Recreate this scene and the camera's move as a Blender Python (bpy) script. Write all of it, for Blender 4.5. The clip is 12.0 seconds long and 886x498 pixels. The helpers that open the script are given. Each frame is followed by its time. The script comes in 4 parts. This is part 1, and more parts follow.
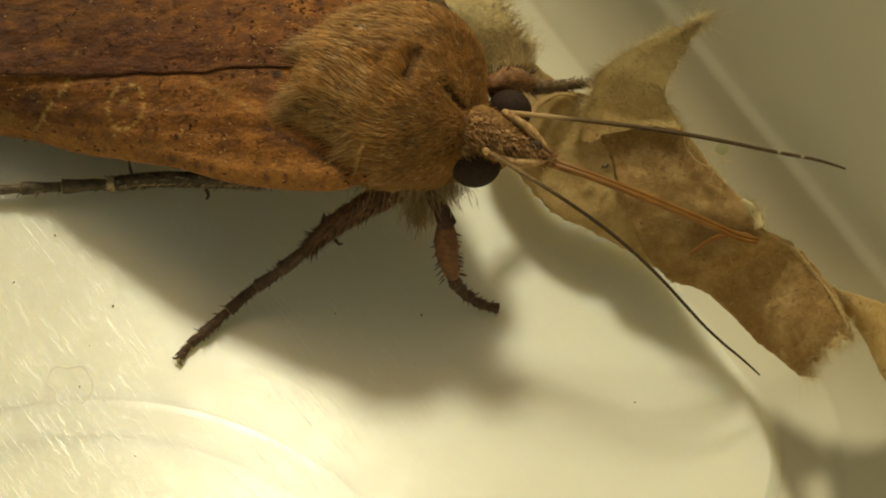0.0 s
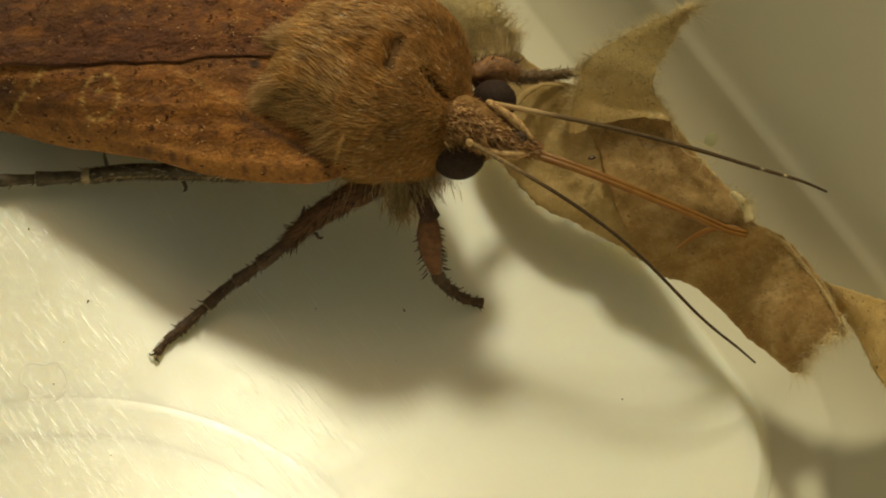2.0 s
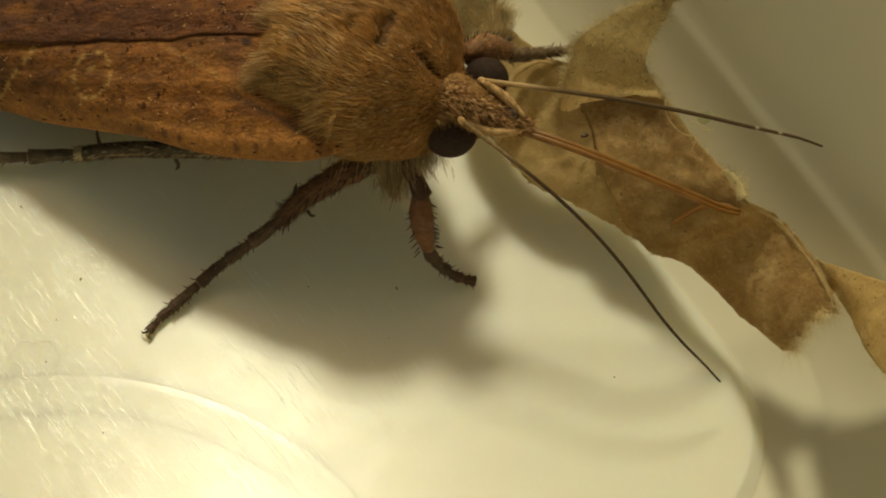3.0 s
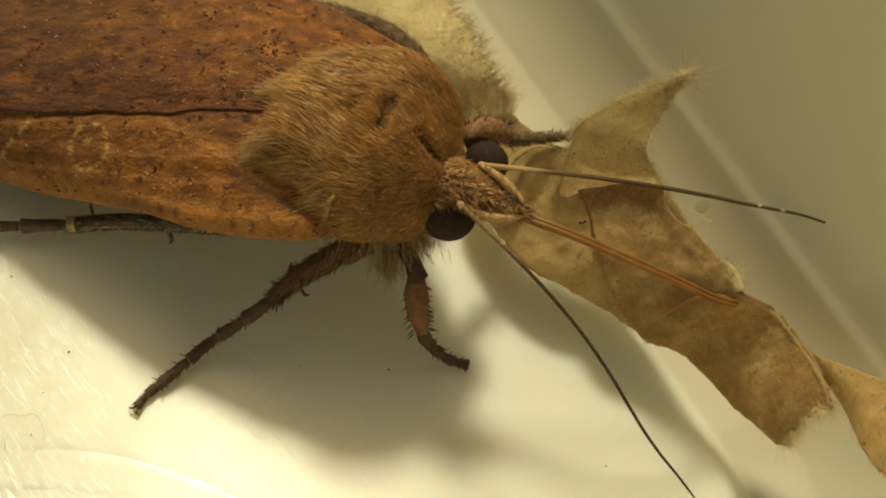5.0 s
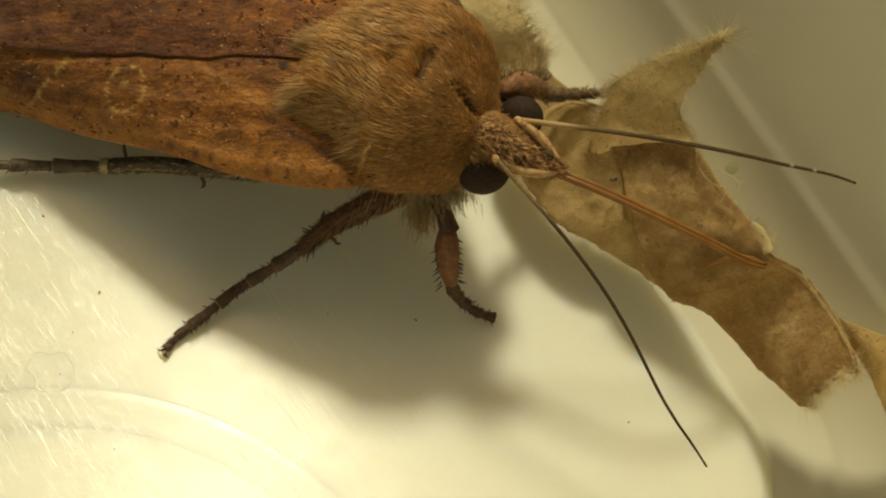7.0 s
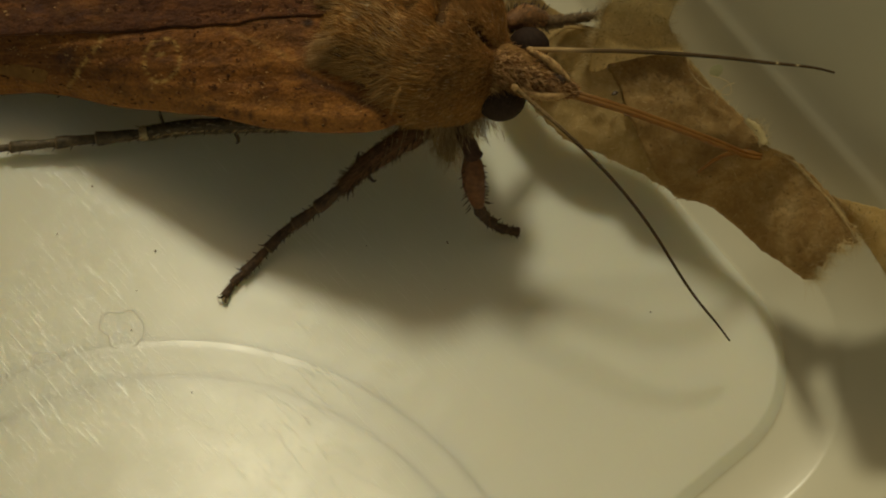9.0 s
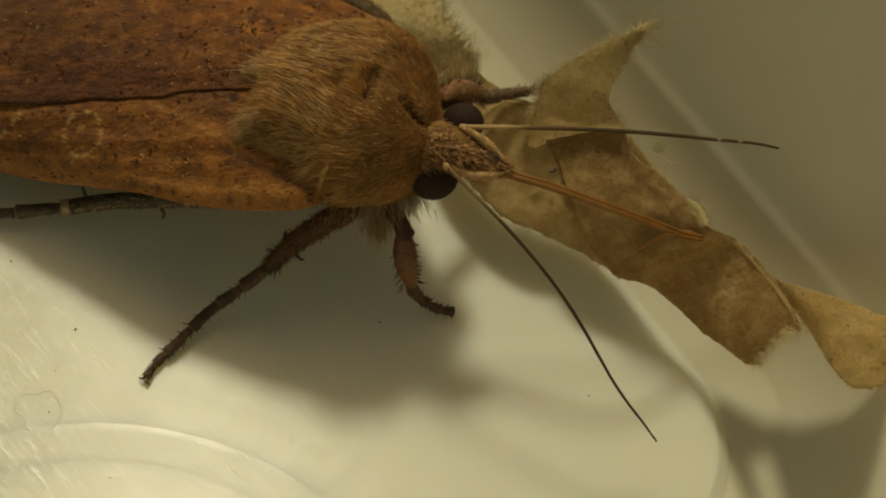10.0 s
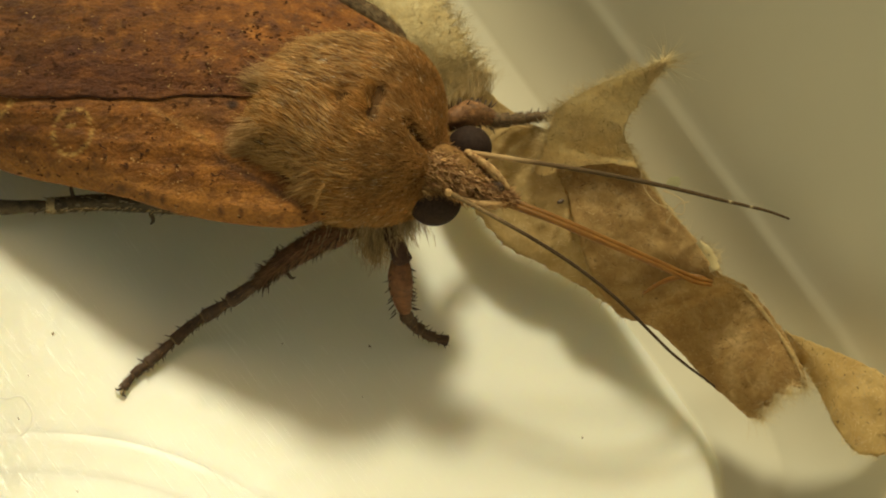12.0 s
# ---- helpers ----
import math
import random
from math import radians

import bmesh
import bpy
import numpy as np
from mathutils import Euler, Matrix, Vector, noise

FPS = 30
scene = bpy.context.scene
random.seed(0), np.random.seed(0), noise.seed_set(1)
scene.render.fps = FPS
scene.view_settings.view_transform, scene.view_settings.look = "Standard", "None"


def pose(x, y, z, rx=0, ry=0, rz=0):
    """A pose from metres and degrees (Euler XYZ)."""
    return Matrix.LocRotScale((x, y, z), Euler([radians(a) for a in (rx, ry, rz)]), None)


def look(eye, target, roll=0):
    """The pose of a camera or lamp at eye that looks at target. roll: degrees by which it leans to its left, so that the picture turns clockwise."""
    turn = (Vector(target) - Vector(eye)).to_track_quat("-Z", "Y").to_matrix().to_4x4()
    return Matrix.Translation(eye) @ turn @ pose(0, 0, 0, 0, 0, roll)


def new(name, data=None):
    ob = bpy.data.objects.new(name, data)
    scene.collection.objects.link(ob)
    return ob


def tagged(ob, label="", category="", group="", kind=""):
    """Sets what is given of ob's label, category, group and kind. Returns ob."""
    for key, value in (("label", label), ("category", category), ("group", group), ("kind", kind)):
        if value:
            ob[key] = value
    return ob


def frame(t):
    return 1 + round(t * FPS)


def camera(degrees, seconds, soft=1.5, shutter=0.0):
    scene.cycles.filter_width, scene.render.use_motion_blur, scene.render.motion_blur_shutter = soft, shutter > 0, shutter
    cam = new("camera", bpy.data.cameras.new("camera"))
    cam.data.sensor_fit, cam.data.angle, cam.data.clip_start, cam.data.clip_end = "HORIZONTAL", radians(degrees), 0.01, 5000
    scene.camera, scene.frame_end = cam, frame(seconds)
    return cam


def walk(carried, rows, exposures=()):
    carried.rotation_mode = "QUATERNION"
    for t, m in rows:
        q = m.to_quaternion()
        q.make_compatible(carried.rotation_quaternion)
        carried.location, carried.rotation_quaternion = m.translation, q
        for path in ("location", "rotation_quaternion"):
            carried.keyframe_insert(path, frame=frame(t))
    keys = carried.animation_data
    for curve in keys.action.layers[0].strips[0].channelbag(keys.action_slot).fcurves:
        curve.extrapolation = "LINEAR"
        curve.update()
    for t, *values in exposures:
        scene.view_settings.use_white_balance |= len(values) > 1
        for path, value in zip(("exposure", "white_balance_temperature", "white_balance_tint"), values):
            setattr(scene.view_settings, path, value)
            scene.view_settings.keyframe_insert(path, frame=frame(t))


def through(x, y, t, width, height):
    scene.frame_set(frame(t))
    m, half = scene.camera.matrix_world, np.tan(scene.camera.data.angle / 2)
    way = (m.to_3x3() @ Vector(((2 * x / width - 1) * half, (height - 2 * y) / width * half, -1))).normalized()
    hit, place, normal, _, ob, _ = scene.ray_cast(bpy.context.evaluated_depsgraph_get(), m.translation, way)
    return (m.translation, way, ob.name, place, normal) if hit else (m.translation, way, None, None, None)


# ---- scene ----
cam = camera(30.0, 12.0, soft=2.0)
PATH = [
    (0, -0.005995, -0.023588, 0.059880, 21.679, -4.138, -2.873),
    (0.5, -0.006470, -0.023661, 0.060026, 21.887, -4.671, -3.083),
    (1, -0.006134, -0.023405, 0.059705, 22.338, -4.552, -3.005),
    (1.5, -0.005911, -0.023177, 0.059225, 21.901, -4.684, -3.101),
    (2, -0.005690, -0.022943, 0.058646, 21.332, -4.512, -3.058),
    (2.5, -0.005538, -0.023048, 0.058434, 20.927, -4.433, -2.994),
    (2.7, -0.005398, -0.023085, 0.058573, 20.567, -4.412, -3.037),
    (4.5, -0.005156, -0.022070, 0.058714, 22.112, -5.029, -2.098),
    (5, -0.005989, -0.022012, 0.058434, 22.565, -5.849, -1.768),
    (5.5, -0.006291, -0.021755, 0.058380, 22.030, -6.341, -1.372),
    (6, -0.006971, -0.021992, 0.058506, 21.816, -6.589, -1.125),
    (6.5, -0.007076, -0.021202, 0.058468, 20.312, -6.914, -0.515),
    (7, -0.007339, -0.021956, 0.058623, 20.593, -6.686, -0.162),
    (7.5, -0.007225, -0.022218, 0.058699, 20.431, -6.557, 0.150),
    (7.7, -0.006859, -0.022210, 0.058684, 20.293, -6.314, 0.144),
    (9.3, -0.013880, -0.023179, 0.063570, 18.663, -8.537, -9.511),
    (9.5, -0.013523, -0.022939, 0.062671, 19.156, -8.764, -10.151),
    (10, -0.010774, -0.021183, 0.061974, 19.940, -8.651, -7.336),
    (10.5, -0.009714, -0.020895, 0.060285, 19.531, -9.169, -5.410),
    (11, -0.010499, -0.020708, 0.061269, 20.667, -11.016, -4.262),
    (11.5, -0.010143, -0.019219, 0.060724, 19.312, -10.288, -3.507),
    (12, -0.009635, -0.018912, 0.060089, 18.804, -9.460, -3.453),
]
walk(cam, [(t, pose(x, y, z, rx, ry, rz)) for t, x, y, z, rx, ry, rz in PATH],
     exposures=[(0, -0.37), (2.0, -0.42), (2.7, -0.47), (4.5, -0.22), (5.0, -0.12), (6, -0.03), (7.0, -0.22), (7.5, -0.32), (7.7, -0.37), (9.3, -1.36), (9.5, -1.36), (10.0, -0.88), (10.5, -0.40), (12, -0.10)])

# ---- light: hazy warm sun and the bright sky round it ----
world = bpy.data.worlds.new("hazy_sky")
scene.world = world
world.use_nodes = True
sky = world.node_tree.nodes.new("ShaderNodeTexSky")
sky.sky_type, sky.sun_disc, sky.dust_density = "NISHITA", False, 2.0
sky.sun_elevation, sky.sun_rotation = radians(45.8), 0.03
warm = world.node_tree.nodes.new("ShaderNodeMix")
warm.data_type, warm.blend_type = "RGBA", "MULTIPLY"
warm.inputs[0].default_value, warm.inputs[7].default_value = 1.0, (1.0, 0.745, 0.36, 1)
world.node_tree.links.new(sky.outputs[0], warm.inputs[6])
world.node_tree.links.new(warm.outputs[2], world.node_tree.nodes["Background"].inputs[0])
world.node_tree.nodes["Background"].inputs[1].default_value = 0.134
sun_data = bpy.data.lights.new("sun", "SUN")
sun_data.energy, sun_data.angle, sun_data.color = 3.25, radians(7.5), (1.0, 0.937, 0.645)
sun = new("sun", sun_data)
sun.matrix_world = look((0.03, 0.97, 1.0), (0, 0, 0))

MM = 0.001
ORIGIN = {}
rng = random.Random(7)


# ---- materials ----
class Nodes:
    """A small wrapper that makes and links shader nodes."""

    def __init__(self, name, rough=0.5, metal=0.0, spec=0.5):
        self.mat = bpy.data.materials.new(name)
        self.mat.use_nodes = True
        self.tree = self.mat.node_tree
        self.bsdf = self.tree.nodes["Principled BSDF"]
        self.bsdf.inputs["Roughness"].default_value = rough
        self.bsdf.inputs["Metallic"].default_value = metal
        self.bsdf.inputs["Specular IOR Level"].default_value = spec

    def add(self, kind, **values):
        node = self.tree.nodes.new(kind)
        for key, value in values.items():
            node.inputs[key.replace("_", " ")].default_value = value
        return node

    def link(self, a, b):
        self.tree.links.new(a, b)

    def coords(self, scale=(1, 1, 1), turn=0.0):
        tex = self.add("ShaderNodeTexCoord")
        mapping = self.add("ShaderNodeMapping")
        mapping.vector_type = "TEXTURE"
        mapping.inputs["Scale"].default_value = tuple(1 / v for v in scale)
        mapping.inputs["Rotation"].default_value = (0, 0, turn)
        self.link(tex.outputs["Object"], mapping.inputs["Vector"])
        return mapping.outputs["Vector"]

    def calc(self, operation, a, b):
        node = self.add("ShaderNodeMath")
        node.operation = operation
        for value, socket in ((a, node.inputs[0]), (b, node.inputs[1])):
            if isinstance(value, (int, float)):
                socket.default_value = value
            else:
                self.link(value, socket)
        return node.outputs[0]

    def noise(self, per_mm, detail=4.0, rough=0.55, vector=None):
        node = self.add("ShaderNodeTexNoise", Scale=per_mm * 1000.0, Detail=detail, Roughness=rough)
        self.link(vector or self.coords(), node.inputs["Vector"])
        return node.outputs["Fac"]

    def ramp(self, fac, stops):
        node = self.add("ShaderNodeValToRGB")
        while len(node.color_ramp.elements) < len(stops):
            node.color_ramp.elements.new(0.5)
        for element, (at, colour) in zip(node.color_ramp.elements, stops):
            element.position, element.color = at, (*colour, 1)
        self.link(fac, node.inputs["Fac"])
        return node.outputs["Color"]

    def mix(self, fac, a, b, blend="MIX"):
        node = self.tree.nodes.new("ShaderNodeMix")
        node.data_type, node.blend_type = "RGBA", blend
        for value, socket in ((fac, node.inputs[0]), (a, node.inputs[6]), (b, node.inputs[7])):
            if isinstance(value, (int, float)):
                socket.default_value = value
            elif isinstance(value, tuple):
                socket.default_value = (*value, 1)
            else:
                self.link(value, socket)
        return node.outputs[2]

    def colour(self, socket):
        self.link(socket, self.bsdf.inputs["Base Color"])

    def bump(self, height, strength, distance_mm, before=None):
        node = self.add("ShaderNodeBump", Strength=strength, Distance=distance_mm * MM)
        self.link(height, node.inputs["Height"])
        if before is not None:
            self.link(before, node.inputs["Normal"])
        self.link(node.outputs["Normal"], self.bsdf.inputs["Normal"])
        return node.outputs["Normal"]

    def thin(self, amount, colour):
        """Lets part of the light through a thin sheet or a hair."""
        shade = self.add("ShaderNodeBsdfTranslucent")
        if isinstance(colour, tuple):
            shade.inputs["Color"].default_value = (*colour, 1)
        else:
            self.link(colour, shade.inputs["Color"])
        both = self.add("ShaderNodeMixShader", Fac=amount)
        self.link(self.bsdf.outputs[0], both.inputs[1])
        self.link(shade.outputs[0], both.inputs[2])
        self.link(both.outputs[0], self.tree.nodes["Material Output"].inputs["Surface"])


def plastic_material(name, scratched):
    n = Nodes(name, rough=0.30, spec=1.0 if scratched else 0.45)
    pale, deep = ((0.76, 0.745, 0.62), (0.70, 0.685, 0.57)) if scratched else ((0.74, 0.70, 0.545), (0.68, 0.645, 0.50))
    soft = n.ramp(n.noise(0.09, 3), [(0.3, deep), (0.7, pale)])
    if not scratched:
        n.bump(n.noise(6.0, 2, 0.5), 0.06, 0.02)
        n.colour(soft)
        n.thin(0.15, soft)
        return n.mat
    # broad bump added to place the sun's glare: it bulges across and sags along
    place = n.add("ShaderNodeSeparateXYZ")
    n.link(n.add("ShaderNodeTexCoord").outputs["Object"], place.inputs[0])
    height = None
    for axis, centre, bend, slope in (("X", -0.002, -1 / (2 * 0.080), 0.0), ("Y", -0.010, 1 / (2 * 0.090), -0.115)):
        away = n.calc("SUBTRACT", place.outputs[axis], centre)
        term = n.calc("ADD", n.calc("MULTIPLY", n.calc("MULTIPLY", away, away), bend), n.calc("MULTIPLY", away, slope))
        height = term if height is None else n.calc("ADD", height, term)
    glare_bump = n.bump(height, 1.0, 1000.0)
    domed = n.bump(n.noise(0.2, 2, 0.5), 1.0, 0.05, glare_bump)
    fine = n.bump(n.noise(6.0, 2, 0.5), 0.06, 0.02, domed)
    # scratches, coloured white for their sun glint; thick in some places, rare in others
    # thins them out away from the spot where the glint shows
    gap = n.add("ShaderNodeVectorMath")
    gap.operation = "DISTANCE"
    gap.inputs[1].default_value = (-0.0045, -0.009, 0.0012)
    n.link(n.add("ShaderNodeTexCoord").outputs["Object"], gap.inputs[0])
    glint_area = n.ramp(n.calc("MULTIPLY", gap.outputs["Value"], 50.0), [(0.25, (1, 1, 1)), (0.70, (0.12, 0.12, 0.12))])
    where = n.mix(1.0, glint_area, n.ramp(n.noise(0.22, 3), [(0.36, (0, 0, 0)), (0.56, (1, 1, 1))]), "MULTIPLY")
    marks = n.ramp(n.noise(1.0, 2, 0.6, n.coords((0.8, 17.0, 1.0), radians(-54))), [(0.60, (0, 0, 0)), (0.68, (1.0, 1.0, 1.0))])
    thin_marks = n.ramp(n.noise(1.0, 2, 0.6, n.coords((0.5, 26.0, 1.0), radians(-49))), [(0.62, (0, 0, 0)), (0.74, (0.35, 0.35, 0.35))])
    both = n.mix(1.0, n.mix(1.0, marks, thin_marks, "ADD"), where, "MULTIPLY")
    n.colour(n.mix(n.calc("MULTIPLY", both, 0.36), soft, (1.0, 0.99, 0.90)))
    n.bump(both, 0.5, 0.008, fine)
    n.bsdf.inputs["IOR"].default_value = 1.57
    n.bsdf.inputs["Subsurface Weight"].default_value = 0.6
    n.bsdf.inputs["Subsurface Radius"].default_value = (1.0, 0.8, 0.5)
    n.bsdf.inputs["Subsurface Scale"].default_value = 0.0026
    n.link(n.ramp(n.noise(1.3, 3), [(0.3, (0.28, 0.28, 0.28)), (0.7, (0.36, 0.36, 0.36))]), n.bsdf.inputs["Roughness"])
    return n.mat


def paper_material(name, dark, mid, pale, through, pores=0.0):
    n = Nodes(name, rough=0.75, spec=0.25)
    cloud = n.ramp(n.noise(0.75, 6, 0.66), [(0.28, dark), (0.5, mid), (0.72, pale)])
    creases = n.ramp(n.noise(0.9, 3, 0.5, n.coords((1.0, 0.55, 1.0), radians(35))), [(0.47, (0, 0, 0)), (0.50, (0.22, 0.22, 0.22)), (0.53, (0, 0, 0))])
    cloud = n.mix(creases, cloud, dark)
    pulp = n.mix(n.ramp(n.noise(5.0, 4, 0.7), [(0.35, (0, 0, 0)), (0.65, (1, 1, 1))]), n.mix(0.35, cloud, dark), cloud)
    spots = n.ramp(n.noise(4.2, 2, 0.45), [(0.70, (0, 0, 0)), (0.76, (0.8, 0.8, 0.8))])
    all_over = n.mix(spots, pulp, (0.10, 0.06, 0.03))
    n.colour(all_over)
    rough = n.bump(n.noise(7.0, 5, 0.7), 0.45, 0.07)
    folds = n.bump(n.noise(1.5, 3), 0.4, 0.2, rough)
    n.bump(creases, 0.35, 0.12, folds)
    shine = n.add("ShaderNodeGamma", Gamma=0.62)
    n.link(all_over, shine.inputs["Color"])
    n.thin(through, shine.outputs["Color"])
    if pores:
        # loose tissue lets some light straight through between its fibres
        solid = n.tree.nodes["Material Output"].inputs["Surface"].links[0].from_socket
        gaps = n.add("ShaderNodeMixShader")
        weave = n.ramp(n.noise(3.5, 4, 0.7), [(0.35, (0.4 * pores,) * 3), (0.65, (1.6 * pores,) * 3)])
        n.link(weave, gaps.inputs[0])
        n.link(solid, gaps.inputs[1])
        n.link(n.add("ShaderNodeBsdfTransparent").outputs[0], gaps.inputs[2])
        n.link(gaps.outputs[0], n.tree.nodes["Material Output"].inputs["Surface"])
    return n.mat


def fibre_material(name, dark, pale, through=0.35, rough=0.6):
    n = Nodes(name, rough=rough, spec=0.35)
    each = n.add("ShaderNodeNewGeometry").outputs["Random Per Island"]
    tone = n.ramp(each, [(0.0, dark), (0.55, tuple((a + b) / 2 for a, b in zip(dark, pale))), (1.0, pale)])
    patch = n.ramp(n.noise(1.1, 4, 0.65), [(0.35, (0.72, 0.70, 0.70)), (0.65, (1.12, 1.12, 1.14))])
    tone = n.mix(1.0, tone, patch, "MULTIPLY")
    n.colour(tone)
    n.thin(through, tone)
    return n.mat


def scale_material(name, tint=1.0):
    """Wing and body scales: pigment from the mesh, broken up by grain."""
    n = Nodes(name, rough=0.58, spec=0.2)
    pigment = n.add("ShaderNodeVertexColor")
    pigment.layer_name = "pigment"
    grain = n.ramp(n.noise(10.0, 4, 0.75, n.coords((0.8, 1.0, 1.0))), [(0.3, (0.60, 0.56, 0.53)), (0.5, (0.97, 0.97, 0.97)), (0.72, (1.34, 1.34, 1.30))])
    patch = n.ramp(n.noise(1.7, 4, 0.65, n.coords((0.6, 1.0, 1.0))), [(0.35, (0.83, 0.765, 0.74)), (0.65, (1.17, 1.11, 1.02))])
    n.colour(n.mix(1.0, n.mix(1.0, pigment.outputs["Color"], grain, "MULTIPLY"), patch, "MULTIPLY"))
    n.bsdf.inputs["Sheen Weight"].default_value = 0.04
    low = n.bump(n.noise(10.0, 4, 0.75, n.coords((0.8, 1.0, 1.0))), 0.75, 0.08)
    n.bump(n.noise(1.8, 4, 0.6, n.coords((0.6, 1.0, 1.0))), 0.8, 0.28, low)
    return n.mat


def plain_material(name, dark, pale, per_mm=3.0, rough=0.5, spec=0.4, bump=0.4, depth=0.04, coat=0.0):
    n = Nodes(name, rough=rough, spec=spec)
    n.colour(n.ramp(n.noise(per_mm, 4, 0.65), [(0.3, dark), (0.7, pale)]))
    n.bump(n.noise(per_mm * 2.5, 3, 0.6), bump, depth)
    n.bsdf.inputs["Coat Weight"].default_value = coat
    return n.mat


def antenna_material(name, bands):
    """Dark ringed thread with a pale root; bands: pale rings at these distances in mm."""
    n = Nodes(name, rough=0.7, spec=0.2)
    tex = n.add("ShaderNodeTexCoord")
    split = n.add("ShaderNodeSeparateXYZ")
    n.link(tex.outputs["Object"], split.inputs[0])
    along = n.add("ShaderNodeMath")
    along.operation = "MULTIPLY"
    along.inputs[1].default_value = 1000.0 / 15.0
    n.link(split.outputs["X"], along.inputs[0])
    pale, dark = (0.38, 0.24, 0.10), ((0.080, 0.050, 0.023) if bands else (0.085, 0.051, 0.024))
    stops = [(0.0, pale), (0.10, (0.40, 0.27, 0.13)), (0.165 if bands else 0.21, (0.13, 0.08, 0.036) if bands else dark), (0.32, dark)]
    for at in bands:
        stops += [(at / 15 - 0.006, dark), (at / 15, (0.5, 0.42, 0.25)), (at / 15 + 0.006, dark)]
    n.colour(n.mix(n.noise(6.0, 2), n.ramp(along.outputs[0], stops), (0.03, 0.018, 0.01), "MIX") if not bands else n.ramp(along.outputs[0], stops))
    wave = n.add("ShaderNodeTexWave", Scale=2600.0, Distortion=0.5)
    n.link(tex.outputs["Object"], wave.inputs["Vector"])
    n.bump(wave.outputs["Fac"], 0.2, 0.02)
    return n.mat


def amber_material():
    n = Nodes("amber_horn", rough=0.28, spec=0.5)
    n.colour(n.ramp(n.noise(2.0, 3), [(0.3, (0.24, 0.115, 0.026)), (0.7, (0.36, 0.19, 0.048))]))
    n.thin(0.45, (0.54, 0.27, 0.07))
    return n.mat


def water_material():
    n = Nodes("dried_water", rough=0.4, spec=0.45)
    n.colour(n.ramp(n.noise(1.5, 3), [(0.3, (0.75, 0.73, 0.655)), (0.7, (0.82, 0.80, 0.72))]))
    return n.mat


PLASTIC = plastic_material("scratched_plastic", True)
WALL_PLASTIC = plastic_material("milky_plastic", False)
PAPER = paper_material("dry_paper", (0.37, 0.25, 0.10), (0.56, 0.41, 0.185), (0.74, 0.59, 0.32), 0.45)
WET_PAPER = paper_material("damp_paper", (0.275, 0.158, 0.054), (0.47, 0.305, 0.116), (0.68, 0.50, 0.245), 0.44)
FLAP_PAPER = paper_material("thin_paper", (0.62, 0.48, 0.225), (0.75, 0.595, 0.305), (0.86, 0.73, 0.435), 0.74, 0.16)
STRIP_PAPER = paper_material("golden_paper", (0.50, 0.345, 0.125), (0.62, 0.455, 0.185), (0.73, 0.575, 0.275), 0.5)
TUFT_PAPER = paper_material("fluffy_paper", (0.70, 0.58, 0.31), (0.79, 0.68, 0.40), (0.86, 0.77, 0.50), 0.5, 0.1)
FIBRES = fibre_material("paper_fibres", (0.56, 0.45, 0.23), (0.90, 0.80, 0.53), 0.7)
TUFT_FIBRES = fibre_material("tuft_fibres", (0.46, 0.34, 0.15), (0.84, 0.70, 0.42), 0.5)
DAMP_FIBRES = fibre_material("damp_fibres", (0.14, 0.08, 0.03), (0.42, 0.29, 0.14), 0.35)
SCALES = scale_material("wing_scales")
THORAX_SKIN = plain_material("thorax_skin", (0.085, 0.04, 0.012), (0.14, 0.07, 0.022), 2.5, 0.8, 0.2)
SKIN = plain_material("body_skin", (0.15, 0.075, 0.022), (0.24, 0.13, 0.04), 2.5, 0.8, 0.2)
FUR = fibre_material("thorax_hair", (0.30, 0.138, 0.030), (0.76, 0.425, 0.120), 0.44)
COLLAR_FUR = fibre_material("collar_hair", (0.34, 0.172, 0.050), (0.76, 0.46, 0.165), 0.45)
PALE_HAIR = fibre_material("pale_back_hair", (0.52, 0.31, 0.10), (0.88, 0.60, 0.25), 0.45)
PALE_FUR = fibre_material("pale_hair", (0.26, 0.13, 0.035), (0.66, 0.44, 0.18), 0.35)
PALE_SCALE = fibre_material("pale_scales", (0.50, 0.32, 0.13), (0.90, 0.74, 0.46), 0.3, 0.4)
GREY_SCALE = fibre_material("grey_scales", (0.10, 0.07, 0.04), (0.62, 0.53, 0.38), 0.2, 0.4)
HEAD_FUR = fibre_material("head_hair", (0.25, 0.116, 0.042), (0.70, 0.45, 0.20), 0.36)
BELLY_FUR = fibre_material("belly_hair", (0.24, 0.165, 0.075), (0.58, 0.45, 0.25), 0.35)
LEG_FUR = fibre_material("leg_hair", (0.05, 0.027, 0.013), (0.26, 0.15, 0.07), 0.2)
EYE = plain_material("compound_eye", (0.020, 0.012, 0.009), (0.041, 0.025, 0.018), 9.0, 0.75, 0.12, 0.3, 0.02)
RED_LEG = plain_material("reddish_leg", (0.085, 0.034, 0.014), (0.21, 0.088, 0.034), 3.5, 0.6, 0.35, 0.7, 0.06)
AMBER_LEG = plain_material("amber_brown_leg", (0.13, 0.056, 0.02), (0.32, 0.15, 0.05), 3.5, 0.6, 0.35, 0.7, 0.06)
DARK_LEG = plain_material("dark_leg", (0.028, 0.015, 0.009), (0.095, 0.052, 0.027), 3.0, 0.6, 0.35, 0.7, 0.06)
GREY_LEG = plain_material("grey_leg", (0.025, 0.018, 0.012), (0.15, 0.11, 0.06), 2.2, 0.6, 0.35, 0.7, 0.06)
PALE_RING = plain_material("pale_leg_ring", (0.34, 0.25, 0.13), (0.5, 0.4, 0.22), 5.0, 0.6)
